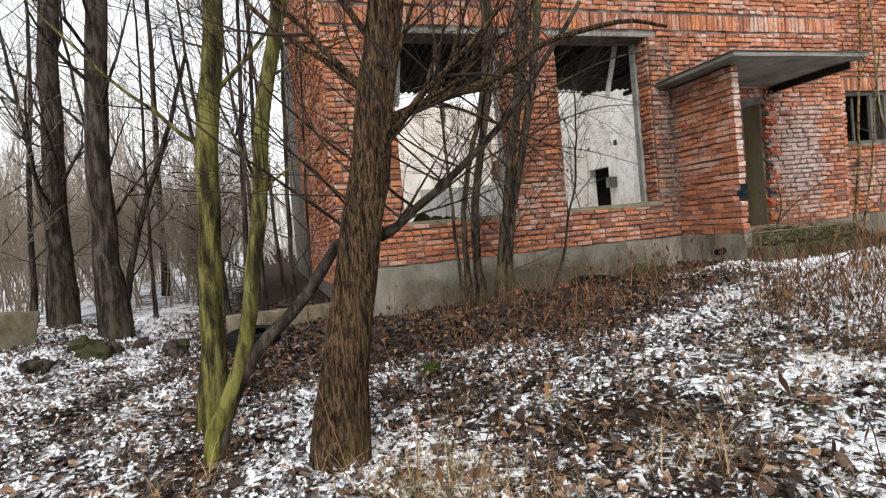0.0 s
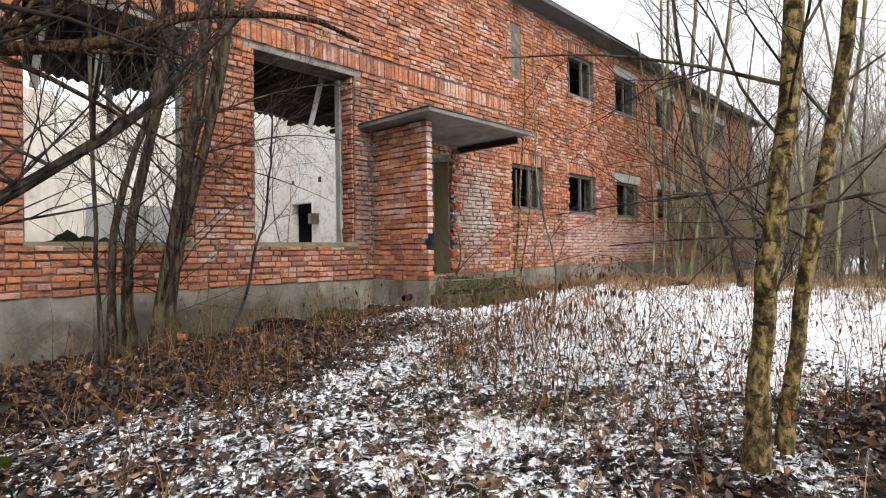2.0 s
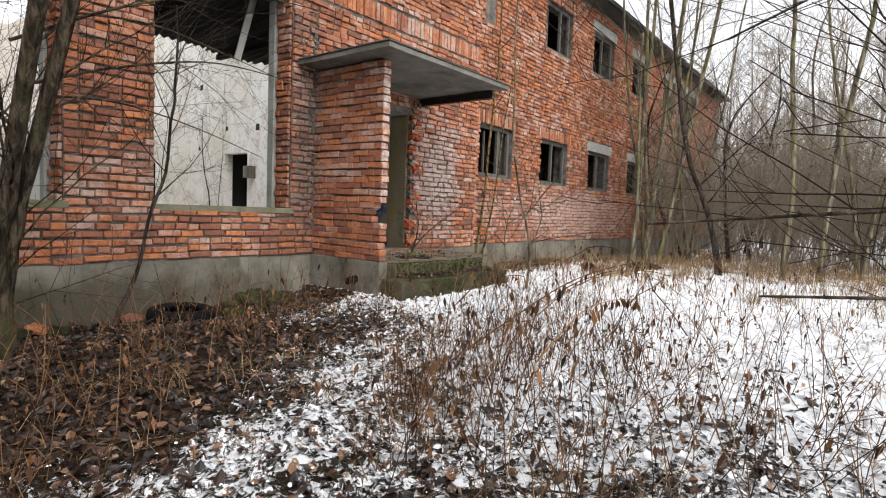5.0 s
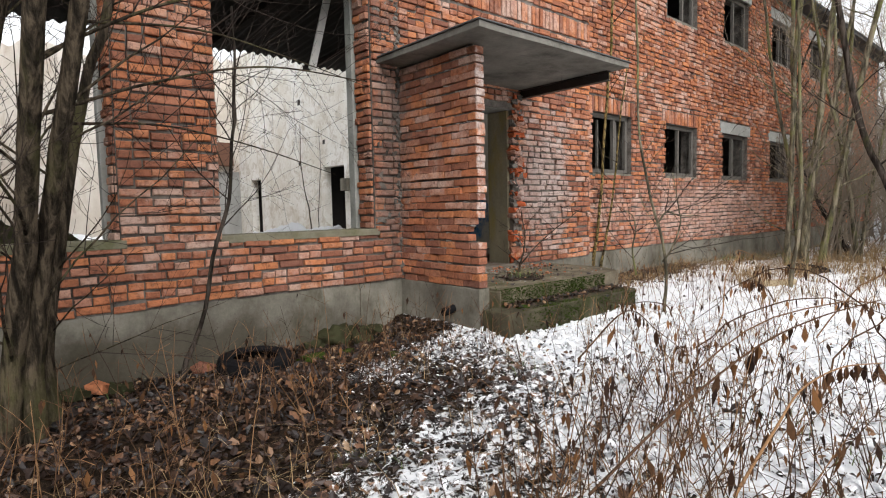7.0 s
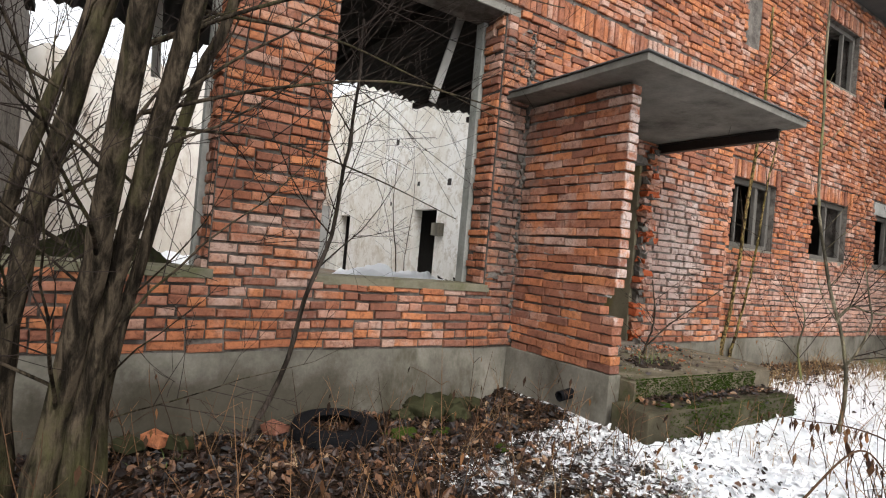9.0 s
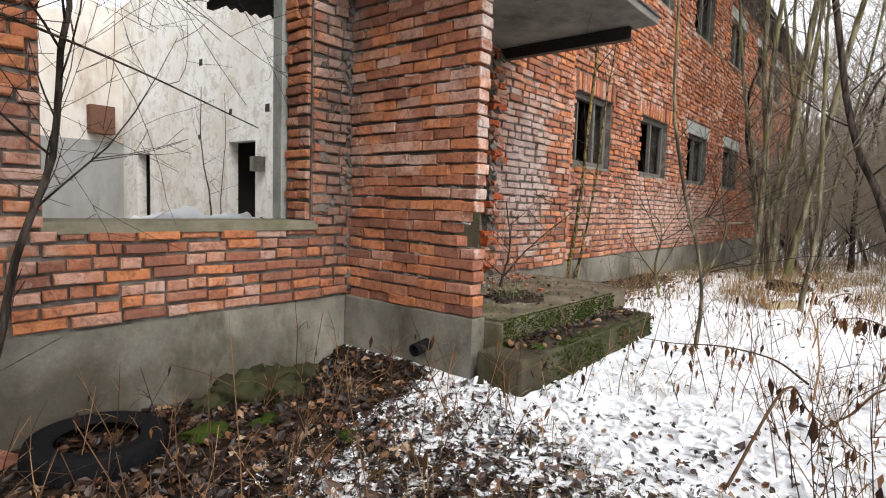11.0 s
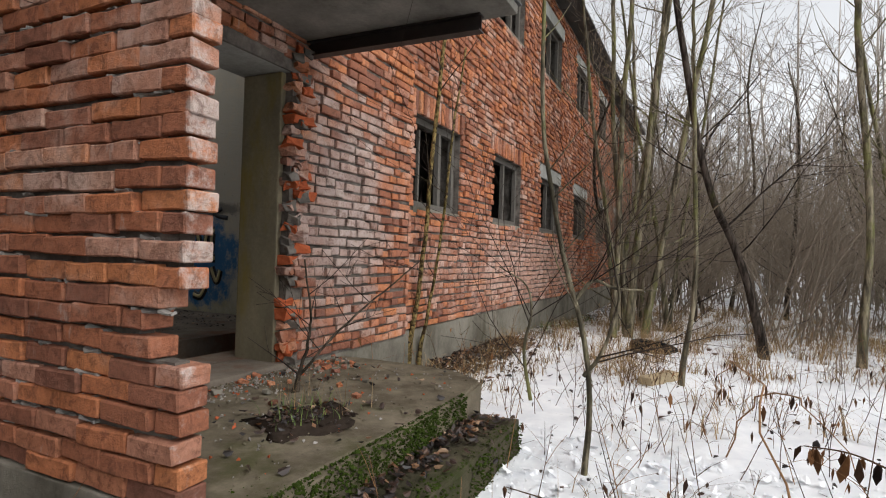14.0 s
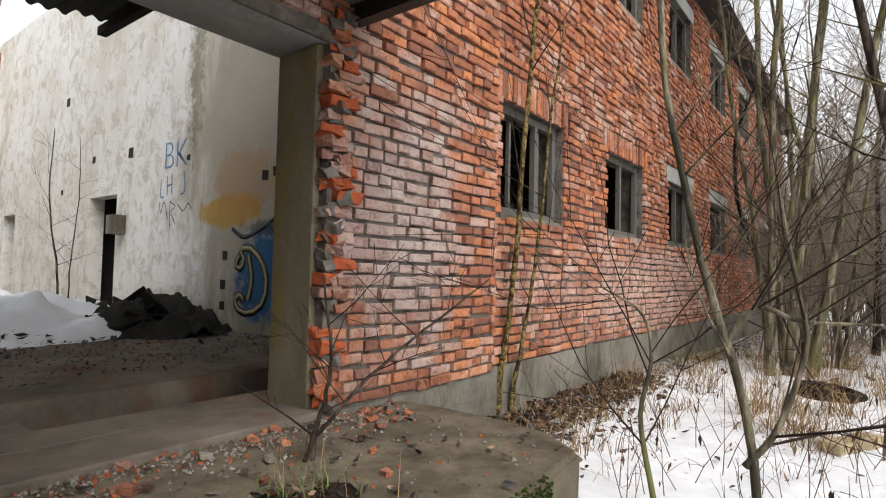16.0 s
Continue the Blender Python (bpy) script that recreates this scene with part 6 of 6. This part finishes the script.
def build_rubble():
    g = random.Random(61)
    for i, (x, y, s) in enumerate(((5.75, 7.95, 0.17), (6.05, 7.98, 0.14), (5.95, 7.8, 0.12), (6.25, 7.95, 0.1), (5.5, 7.93, 0.09))):
        stone("mossy_stone", x, y, gz(x, y) + s * 0.25, s, STONE, "mossy lump of broken concrete by the plinth", "stone", i, 0.7, i * 40, "mossy stones")
    for i, (x, y, s) in enumerate(((5.3, 7.55, 0.13), (5.55, 7.4, 0.09), (5.62, 6.75, 0.06), (1.36, 4.6, 0.09), (1.3, 4.5, 0.06), (7.05, 6.52, 0.06))):
        z = gz(x, y) if y > 6.6 or x < 6.7 else 0.36
        stone("moss_cushion", x, y, z + 0.012, s, MOSS, "bright green moss cushion among leaves", "moss", i + 20, 0.35, i * 30, "moss cushions")
    for x, y in ((4.42, 7.98), (3.62, 7.98), (3.75, 7.9), (3.45, 7.95)):
        chunk("brick_lump", x, y, gz(x, y) + 0.02, 0.09, BRICK if x > 4 or x == 3.62 else STONE, "loose broken brick lying by the plinth", "brick", g, "loose bricks")
    for i in range(46):
        if i < 26:
            x, y = g.uniform(8.75, 9.3), g.uniform(7.7, 8.07)
        else:
            x, y = g.uniform(7.2, 8.6), g.uniform(7.75, 8.1)
        if i % 7 == 0:
            x, y = g.uniform(7.8, 9.0), g.uniform(7.2, 7.8)
        chunk("brick_fragment", x, y, 0.545, g.uniform(0.012, 0.035), BRICK if g.random() < 0.6 else CONCRETE, "small brick and mortar fragment on the landing", "fragment", g, "landing rubble")
    # crumbs of brick and mortar trodden over landing and threshold
    rs = np.random.RandomState(77)
    crumb = [(1, 0, -0.5), (-0.2, 0.9, -0.5), (-0.8, -0.5, -0.5), (0.1, 0.1, 0.6), (0.6, 0.5, 0.2)]
    cf = [(0, 4, 3), (4, 1, 3), (1, 2, 3), (2, 0, 3), (0, 1, 4)]
    for k, (m, n, what) in enumerate(((RAW_BRICK, 260, "brick"), (BEAD, 620, "mortar"), (LANDING, 500, "concrete"))):
        q = np.stack([rs.uniform(7.0, 9.2, n), np.where(rs.uniform(size=n) < 0.75, 8.08 - np.abs(rs.normal(0, 0.16, n)), rs.uniform(6.8, 8.0, n)), np.full(n, 0.548)], 1)
        scatter(crumb, cf, q, turn_matrices(rs, n, 0.5, rs.uniform(0.003, 0.015, n)), "crumbs", m, "fine %s crumbs strewn over the landing" % what, "rubble")
    # dirt, grass and a bush growing from the broken landing
    stone("dirt_patch", 7.8, 7.2, 0.532, 0.3, SOIL, "dark soil filling a hole in the landing", "soil", 51, 0.09, 20)
    rs = np.random.RandomState(33)
    bits = np.stack([rs.normal(7.85, 0.16, 160), rs.normal(7.22, 0.12, 160), np.full(160, 0.565)], 1)
    scatter([(-0.5, 0, 0.1), (0, 0.3, 0), (0.5, 0, 0.15), (0, -0.3, 0.05)], [(0, 1, 2, 3)], bits, turn_matrices(rs, 160, 0.5, rs.uniform(0.02, 0.05, 160)), "landing_litter", LEAF, "leaf scraps on the landing soil", "leaves")
    blades("landing_grass", [(7.75 + 0.09 * i, 7.2 + 0.03 * i, 0.55) for i in range(4)], GREEN, "tuft of green grass on the landing", 16, 0.09, 0.8, 0.003, 41)
    blades("landing_straw", [(7.95, 7.4, 0.55), (8.0, 7.15, 0.55), (8.15, 7.5, 0.55)], STRAW, "dry grass stalks on the landing", 12, 0.24, 0.8, 0.0016, 42)
    s1 = [(8.2, 7.6, 0.5), (8.26, 7.56, 0.75), (8.3, 7.55, 1.0), (8.28, 7.6, 1.35)]
    s2 = [(8.22, 7.6, 0.6), (8.45, 7.45, 0.9), (8.75, 7.3, 1.15), (9.05, 7.2, 1.35)]
    make_tree("shrub", [(s1, 0.013, 0.005), (s2, 0.01, 0.004)], BARK_GREY, "bare reddish-brown shrub growing from the landing", (6, 0.15, 0.95, 0.5, 1, 0.5), 81, sides=8, category="shrub")
    # moss grown over the edges of landing and step
    rs = np.random.RandomState(14)
    tuft = [(1, 0, -0.3), (0.3, 0.9, -0.3), (-0.8, 0.6, -0.3), (-0.8, -0.6, -0.3), (0.3, -0.9, -0.3), (0.1, 0, 0.5)]
    tf = [(0, 1, 5), (1, 2, 5), (2, 3, 5), (3, 4, 5), (4, 0, 5)]
    pos = []
    while len(pos) < 5800:
        x, k = rs.uniform(6.92, 9.0), rs.uniform()
        dens = 0.5 + 0.9 * noise.noise((x * 3.1, k * 2, 4))
        if rs.uniform() > dens:
            continue
        if k < 0.45:
            pos.append((x, 6.692 + rs.uniform(-0.02, 0.0), rs.uniform(0.36, 0.53)))
        elif k < 0.65:
            pos.append((x, 6.69 + abs(rs.normal(0, 0.07)), 0.537))
        elif k < 0.85:
            pos.append((x, 6.4 + rs.uniform(-0.012, 0.0), rs.uniform(0.1, 0.35)))
        else:
            pos.append((x, 6.41 + abs(rs.normal(0, 0.05)), 0.36))
    pos = np.array([p for p in pos if p[0] < 8.75 or p[2] < 0.37])
    scatter(tuft, tf, pos, turn_matrices(rs, len(pos), 0.5, rs.uniform(0.004, 0.011, len(pos))), "moss", MOSS, "dark green moss over the landing edges", "moss", True)


# long canes arching over the snow, foot to tip
CANES = [
    [(4.49, 3.99, 0.33), (5.09, 3.96, 0.5), (5.57, 3.83, 0.7), (5.93, 3.68, 0.81), (6.28, 3.51, 0.87)],
    [(4.89, 3.65, 0.31), (5.22, 3.63, 0.47), (5.53, 3.63, 0.56), (5.86, 3.57, 0.6), (6.08, 3.46, 0.6)],
    [(7.01, 4.95, 0.49), (7.33, 5.16, 0.51), (7.61, 5.49, 0.47), (7.86, 5.84, 0.38), (7.98, 6.15, 0.35)],
    [(7.74, 4.47, 0.57), (7.97, 4.6, 0.63), (8.2, 4.79, 0.67), (8.42, 4.94, 0.62)],
    [(5.93, 5.06, 0.34), (6.36, 4.96, 0.62), (6.67, 4.89, 0.44), (6.78, 4.68, 0.26)],
]


def build_clearing():
    g = random.Random(71)
    build_tyre(14.0, 6.0, gz(14.0, 6.0) - 0.01, 7, "old tyre half sunk in the snow")
    build_tyre(29.5, 3.1, gz(29.5, 3.1) + 0.05, 4, "old tyre lying under the trees")
    bm = rough_up(box_bm(-0.3, 0.3, -0.08, 0.08, -0.04, 0.04, 0.012), 0.012, 3, 1)
    b = solid("foam_block", bm_mesh("foam_block", bm, plain_material("yellowed_foam", (0.42, 0.34, 0.22), 0.9)), "yellowed block of foam lying in the snow", "block")
    b.matrix_world = pose(11.7, 5.75, gz(11.7, 5.75) + 0.035, 0, 0, -25)
    # arching brambles with dangling leaves
    cane, leaf = Pile(), Pile()
    for x, y, az, ln in ((6.3, 4.6, -40, 2.2), (6.6, 3.9, -15, 2.0), (7.3, 4.9, -70, 1.6), (7.9, 5.0, 10, 1.9), (8.6, 4.4, -120, 1.7), (7.2, 3.4, 100, 1.5), (9.6, 5.2, -160, 1.6)):
        c, s = math.cos(radians(az)), math.sin(radians(az))
        h = g.uniform(0.45, 0.75)
        pts = []
        for i in range(14):
            t = i / 13
            pts.append((x + c * ln * t + 0.03 * g.gauss(0, 1), y + s * ln * t + 0.03 * g.gauss(0, 1), gz(x, y) + h * 4 * t * (1.05 - t) * 0.95))
        tube(cane, pts, [0.006 - 0.004 * i / 13 for i in range(14)], 4)
        for i in range(3, 14):
            for _ in range(2):
                p = np.array(pts[i]) + np.array((g.gauss(0, 0.02), g.gauss(0, 0.02), 0))
                k = g.uniform(0.03, 0.07)
                a = g.uniform(0, 6.28)
                w = np.array((math.cos(a), math.sin(a), 0.2)) * k * 0.2
                d = np.array((g.gauss(0, 0.15), g.gauss(0, 0.15), -1)) * k
                leaf.add([p, p + d * 0.45 + w, p + d * 0.9 + w * 0.6, p + d * 1.2, p + d * 0.5 - w * 0.7], [[0, 1, 2, 3, 4]])
    for pts in CANES:
        c = curve_through(pts, 24)
        tube(cane, c, [0.0065 - 0.004 * i / 23 for i in range(24)], 5)
        for i in range(8, 24):
            if g.random() < 0.25:
                continue
            p = c[i] + np.array((g.gauss(0, 0.015), g.gauss(0, 0.015), 0))
            k, a = g.uniform(0.05, 0.11), g.uniform(0, 6.28)
            w = np.array((math.cos(a), math.sin(a), 0.1)) * k * 0.2
            d = np.array((g.gauss(0, 0.12), g.gauss(0, 0.12), -1)) * k
            fold = np.array((-math.sin(a), math.cos(a), 0)) * k * 0.12
            tube(cane, [c[i], p + d * 0.1], [0.0015, 0.001], 3)
            leaf.add([p, p + d * 0.35 + w + fold, p + d * 0.8 + w * 0.8 - fold, p + d * 1.15, p + d * 0.75 - w * 0.7 + fold, p + d * 0.3 - w * 0.8], [[0, 1, 2, 3], [0, 3, 4, 5]])
    solid("bramble_canes", cane.mesh("bramble_canes", WEED), "arching bramble canes over the snow", "brambles", "stuff")
    solid("bramble_leaves", leaf.mesh("bramble_leaves", WITHERED, smooth=False), "brown withered leaves dangling from brambles", "leaves", "stuff")
    # leaf litter and straw along the wing's plinth
    rs = np.random.RandomState(8)
    pts = np.stack([rs.uniform(10.7, 17, 50), rs.uniform(7.5, 8.1, 50)], 1)
    blades("plinth_grass", [(x, y, gz(x, y)) for x, y in pts], STRAW, "matted dry grass along the wing plinth", 16, 0.22, 1.5, 0.004, 51)
    pts = np.stack([rs.uniform(15, 19, 30), rs.uniform(7.7, 8.1, 30)], 1)
    blades("plinth_green", [(x, y, gz(x, y)) for x, y in pts], GREEN, "green grass along the wing plinth", 14, 0.16, 1.2, 0.004, 52)


def build_wood_edge():
    """Things at the edge of the wood, west of the hall."""
    bm = rough_up(box_bm(-0.5, 0.5, -0.18, 0.18, -0.3, 0.36, 0.03), 0.05, 2, 2)
    b = solid("concrete_block", bm_mesh("concrete_block", bm, LANDING), "mossy leaning block of old concrete", "block")
    b.matrix_world = pose(-3.55, 9.6, gz(-3.55, 9.6) + 0.18, 0, 8, 25)
    bm = rough_up(box_bm(-0.8, 0.8, -0.12, 0.12, -0.15, 0.16, 0.02), 0.02, 2, 1)
    b = solid("concrete_beam", bm_mesh("concrete_beam", bm, LANDING), "mossy concrete beam lying by the wall", "beam")
    b.matrix_world = pose(0.35, 8.9, gz(0.35, 8.9) + 0.1, 0, 0, 5)
    g = random.Random(91)
    for i in range(9):
        x, y = g.uniform(-2.6, -0.5), g.uniform(7.6, 9.0)
        stone("stump", x, y, gz(x, y) + 0.05, g.uniform(0.09, 0.17), STONE if i % 2 else BARK_DARK, "dark rotting lump of wood in snow", "stump", i + 70, 0.8, i * 50, "rotting stumps")
    for x, y, lean, r, h in ((-2.6, 12.5, 1.6, 0.07, 5), (-0.6, 11.2, -0.5, 0.05, 5), (0.1, 9.4, -0.3, 0.035, 5), (0.5, 9.8, 0.3, 0.04, 5.5), (-0.2, 10.4, 0.35, 0.05, 6), (0.75, 9.0, 0.2, 0.025, 4), (-1.3, 13.5, 0.8, 0.08, 7), (-3.4, 12.0, -0.6, 0.05, 6), (-4.3, 13.2, 0.5, 0.06, 7), (-1.9, 11.8, 0.2, 0.035, 6), (-0.9, 14.6, -0.4, 0.06, 7), (-5.4, 14.0, 0.9, 0.07, 8), (-6.2, 12.2, -0.4, 0.06, 7), (-2.4, 16.0, 0.3, 0.09, 9), (-0.1, 15.5, 0.4, 0.07, 8), (-3.1, 15.0, -0.8, 0.06, 7), (0.4, 12.2, -0.2, 0.04, 6)):
        make_tree("wood_tree", [([(x, y, gz(x, y)), (x + lean * 0.3, y, h * 0.35), (x + lean * 0.7, y + 0.1, h * 0.7), (x + lean, y, h)], r, r * 0.45)], BARK_DARK, "thin dark tree at the wood's edge", (14, 0.12, 0.98, 1.6, 2, 0.35), int(x * 10 + 500), sides=8, group="wood trees", cap=7, rmin=0.0025, dens=0.8)


def build_graffiti():
    def paint(txt, y, z, size, m, thick, x):
        cu = bpy.data.curves.new("graffiti", "FONT")
        cu.body, cu.size, cu.extrude, cu.offset = txt, size, 0.001, thick
        cu.materials.append(m)
        ob = new("graffiti", cu)
        ob.parent = bpy.data.objects["wall_hall_east"]
        ob.matrix_local = pose(x, y, z, 90, 0, -90)

    def sweep(strokes, m, r, x):
        """Sprayed lines, each through points (y, z) of the wall."""
        pile = Pile()
        for s in strokes:
            c = curve_through([(x, y, z) for y, z in s], 22)
            tube(pile, c, [r] * 22, 5)
        me = pile.mesh("graffiti", m)
        for v in me.vertices:
            v.co.x = x + (v.co.x - x) * 0.12
        part("graffiti", me, bpy.data.objects["wall_hall_east"])

    big_d = [[(12.1, 1.55), (12.18, 1.42), (12.06, 1.38), (12.0, 1.5), (12.08, 1.62), (11.85, 1.63), (11.6, 1.45), (11.5, 1.2), (11.58, 0.95), (11.85, 0.82), (12.1, 0.86), (12.16, 0.98), (12.05, 1.04), (11.98, 0.95)],
             [(11.9, 1.55), (11.82, 1.25), (11.88, 0.98)]]
    letters = [[(11.36, 1.62), (11.02, 1.62)], [(11.32, 1.58), (11.24, 1.3)], [(11.16, 1.58), (11.2, 1.3)], [(11.06, 1.58), (11.08, 1.3)], [(11.36, 1.27), (11.0, 1.27)],
               [(11.38, 1.15), (11.3, 0.95), (11.2, 1.1), (11.16, 0.92), (11.24, 0.78), (11.36, 0.8)], [(11.06, 1.15), (10.96, 0.98), (10.9, 1.12)]]
    for strokes in (big_d, letters):
        sweep(strokes, BLACK_PAINT, 0.06, 10.699)
        sweep(strokes, OCHRE_PAINT, 0.024, 10.693)
    sweep([[(12.3, 1.9), (12.0, 1.78), (11.6, 1.9), (11.3, 2.0), (11.0, 1.82), (10.8, 1.78)], [(11.5, 1.95), (11.25, 1.78), (10.9, 1.9)]], BLACK_PAINT, 0.03, 10.698)
    sweep([[(14.33, 2.36), (14.28, 2.2), (14.18, 2.36), (14.06, 2.1)], [(14.0, 2.38), (13.98, 1.96)], [(14.0, 2.36), (13.84, 2.28), (13.96, 2.2), (13.82, 2.02)], [(13.76, 2.3), (13.6, 2.2), (13.46, 2.3), (13.36, 2.22)]], BLACK_PAINT, 0.009, 10.698)
    sweep([[(14.3, 2.72), (14.3, 2.46), (14.2, 2.44)], [(14.12, 2.76), (14.1, 2.46)], [(14.12, 2.6), (13.98, 2.62)], [(13.97, 2.78), (13.96, 2.48)], [(13.6, 2.78), (13.58, 2.5), (13.7, 2.45)]], BLUE_PAINT, 0.014, 10.698)
    paint("BK", 14.25, 2.86, 0.62, BLUE_PAINT, -0.014, 10.694)
    # Pockets in the wall as thin black plates, the shade inside them painted.
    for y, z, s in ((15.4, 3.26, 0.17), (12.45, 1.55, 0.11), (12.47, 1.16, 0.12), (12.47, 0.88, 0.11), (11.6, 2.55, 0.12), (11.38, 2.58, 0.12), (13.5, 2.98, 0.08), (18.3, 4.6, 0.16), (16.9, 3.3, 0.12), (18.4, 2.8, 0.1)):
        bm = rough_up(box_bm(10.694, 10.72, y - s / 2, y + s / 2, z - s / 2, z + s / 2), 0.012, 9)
        ob = part("pocket_dark", bm_mesh("pocket_dark", bm, BLACK_VOID), bpy.data.objects["wall_hall_east"])


def build_hall_litter():
    rs = np.random.RandomState(23)
    p = np.stack([rs.uniform(6.5, 10.5, 2600), rs.uniform(9.9, 13.0, 2600), np.full(2600, 0.59)], 1)
    p[:, 2] += rs.uniform(0, 0.02, 2600)
    scatter([(-0.5, 0, 0.1), (0, 0.3, 0), (0.5, 0, 0.15), (0, -0.3, 0.05)], [(0, 1, 2, 3)], p, turn_matrices(rs, 2600, 0.35, rs.uniform(0.015, 0.05, 2600)), "hall_leaves", LEAF, "dead leaves on the hall floor", "leaves")
    p = np.stack([rs.uniform(7.0, 10.2, 500), rs.normal(12.9, 0.7, 500), rs.uniform(0.62, 0.95, 500)], 1)
    p[:, 2] = 0.6 + 0.3 * np.clip(1 - np.hypot((p[:, 0] - 8.5) / 1.9, (p[:, 1] - 14.0) / 2.1), 0, 1)
    scatter([(-0.5, 0, 0.1), (0, 0.3, 0), (0.5, 0, 0.15), (0, -0.3, 0.05)], [(0, 1, 2, 3)], p, turn_matrices(rs, 500, 0.4, rs.uniform(0.04, 0.14, 500)), "hall_scraps", LEAF, "dark scraps lying at the edge of the snow", "scraps")
    q = [(10.25, 16.9, 0.5), (10.2, 16.95, 1.4), (10.1, 17.1, 2.4), (10.15, 17.2, 3.8)]
    q2 = [(10.3, 16.6, 0.5), (10.3, 16.6, 1.4), (10.35, 16.5, 2.6), (10.3, 16.45, 3.6)]
    make_tree("sapling", [(q, 0.022, 0.008), (q2, 0.013, 0.005)], BARK_GREY, "thin bare sapling growing inside the hall", (7, 0.3, 0.95, 0.9, 1, 0.5), 83, sides=8, category="tree")


build_hall_litter()
build_rubble()
build_clearing()
build_wood_edge()
build_graffiti()
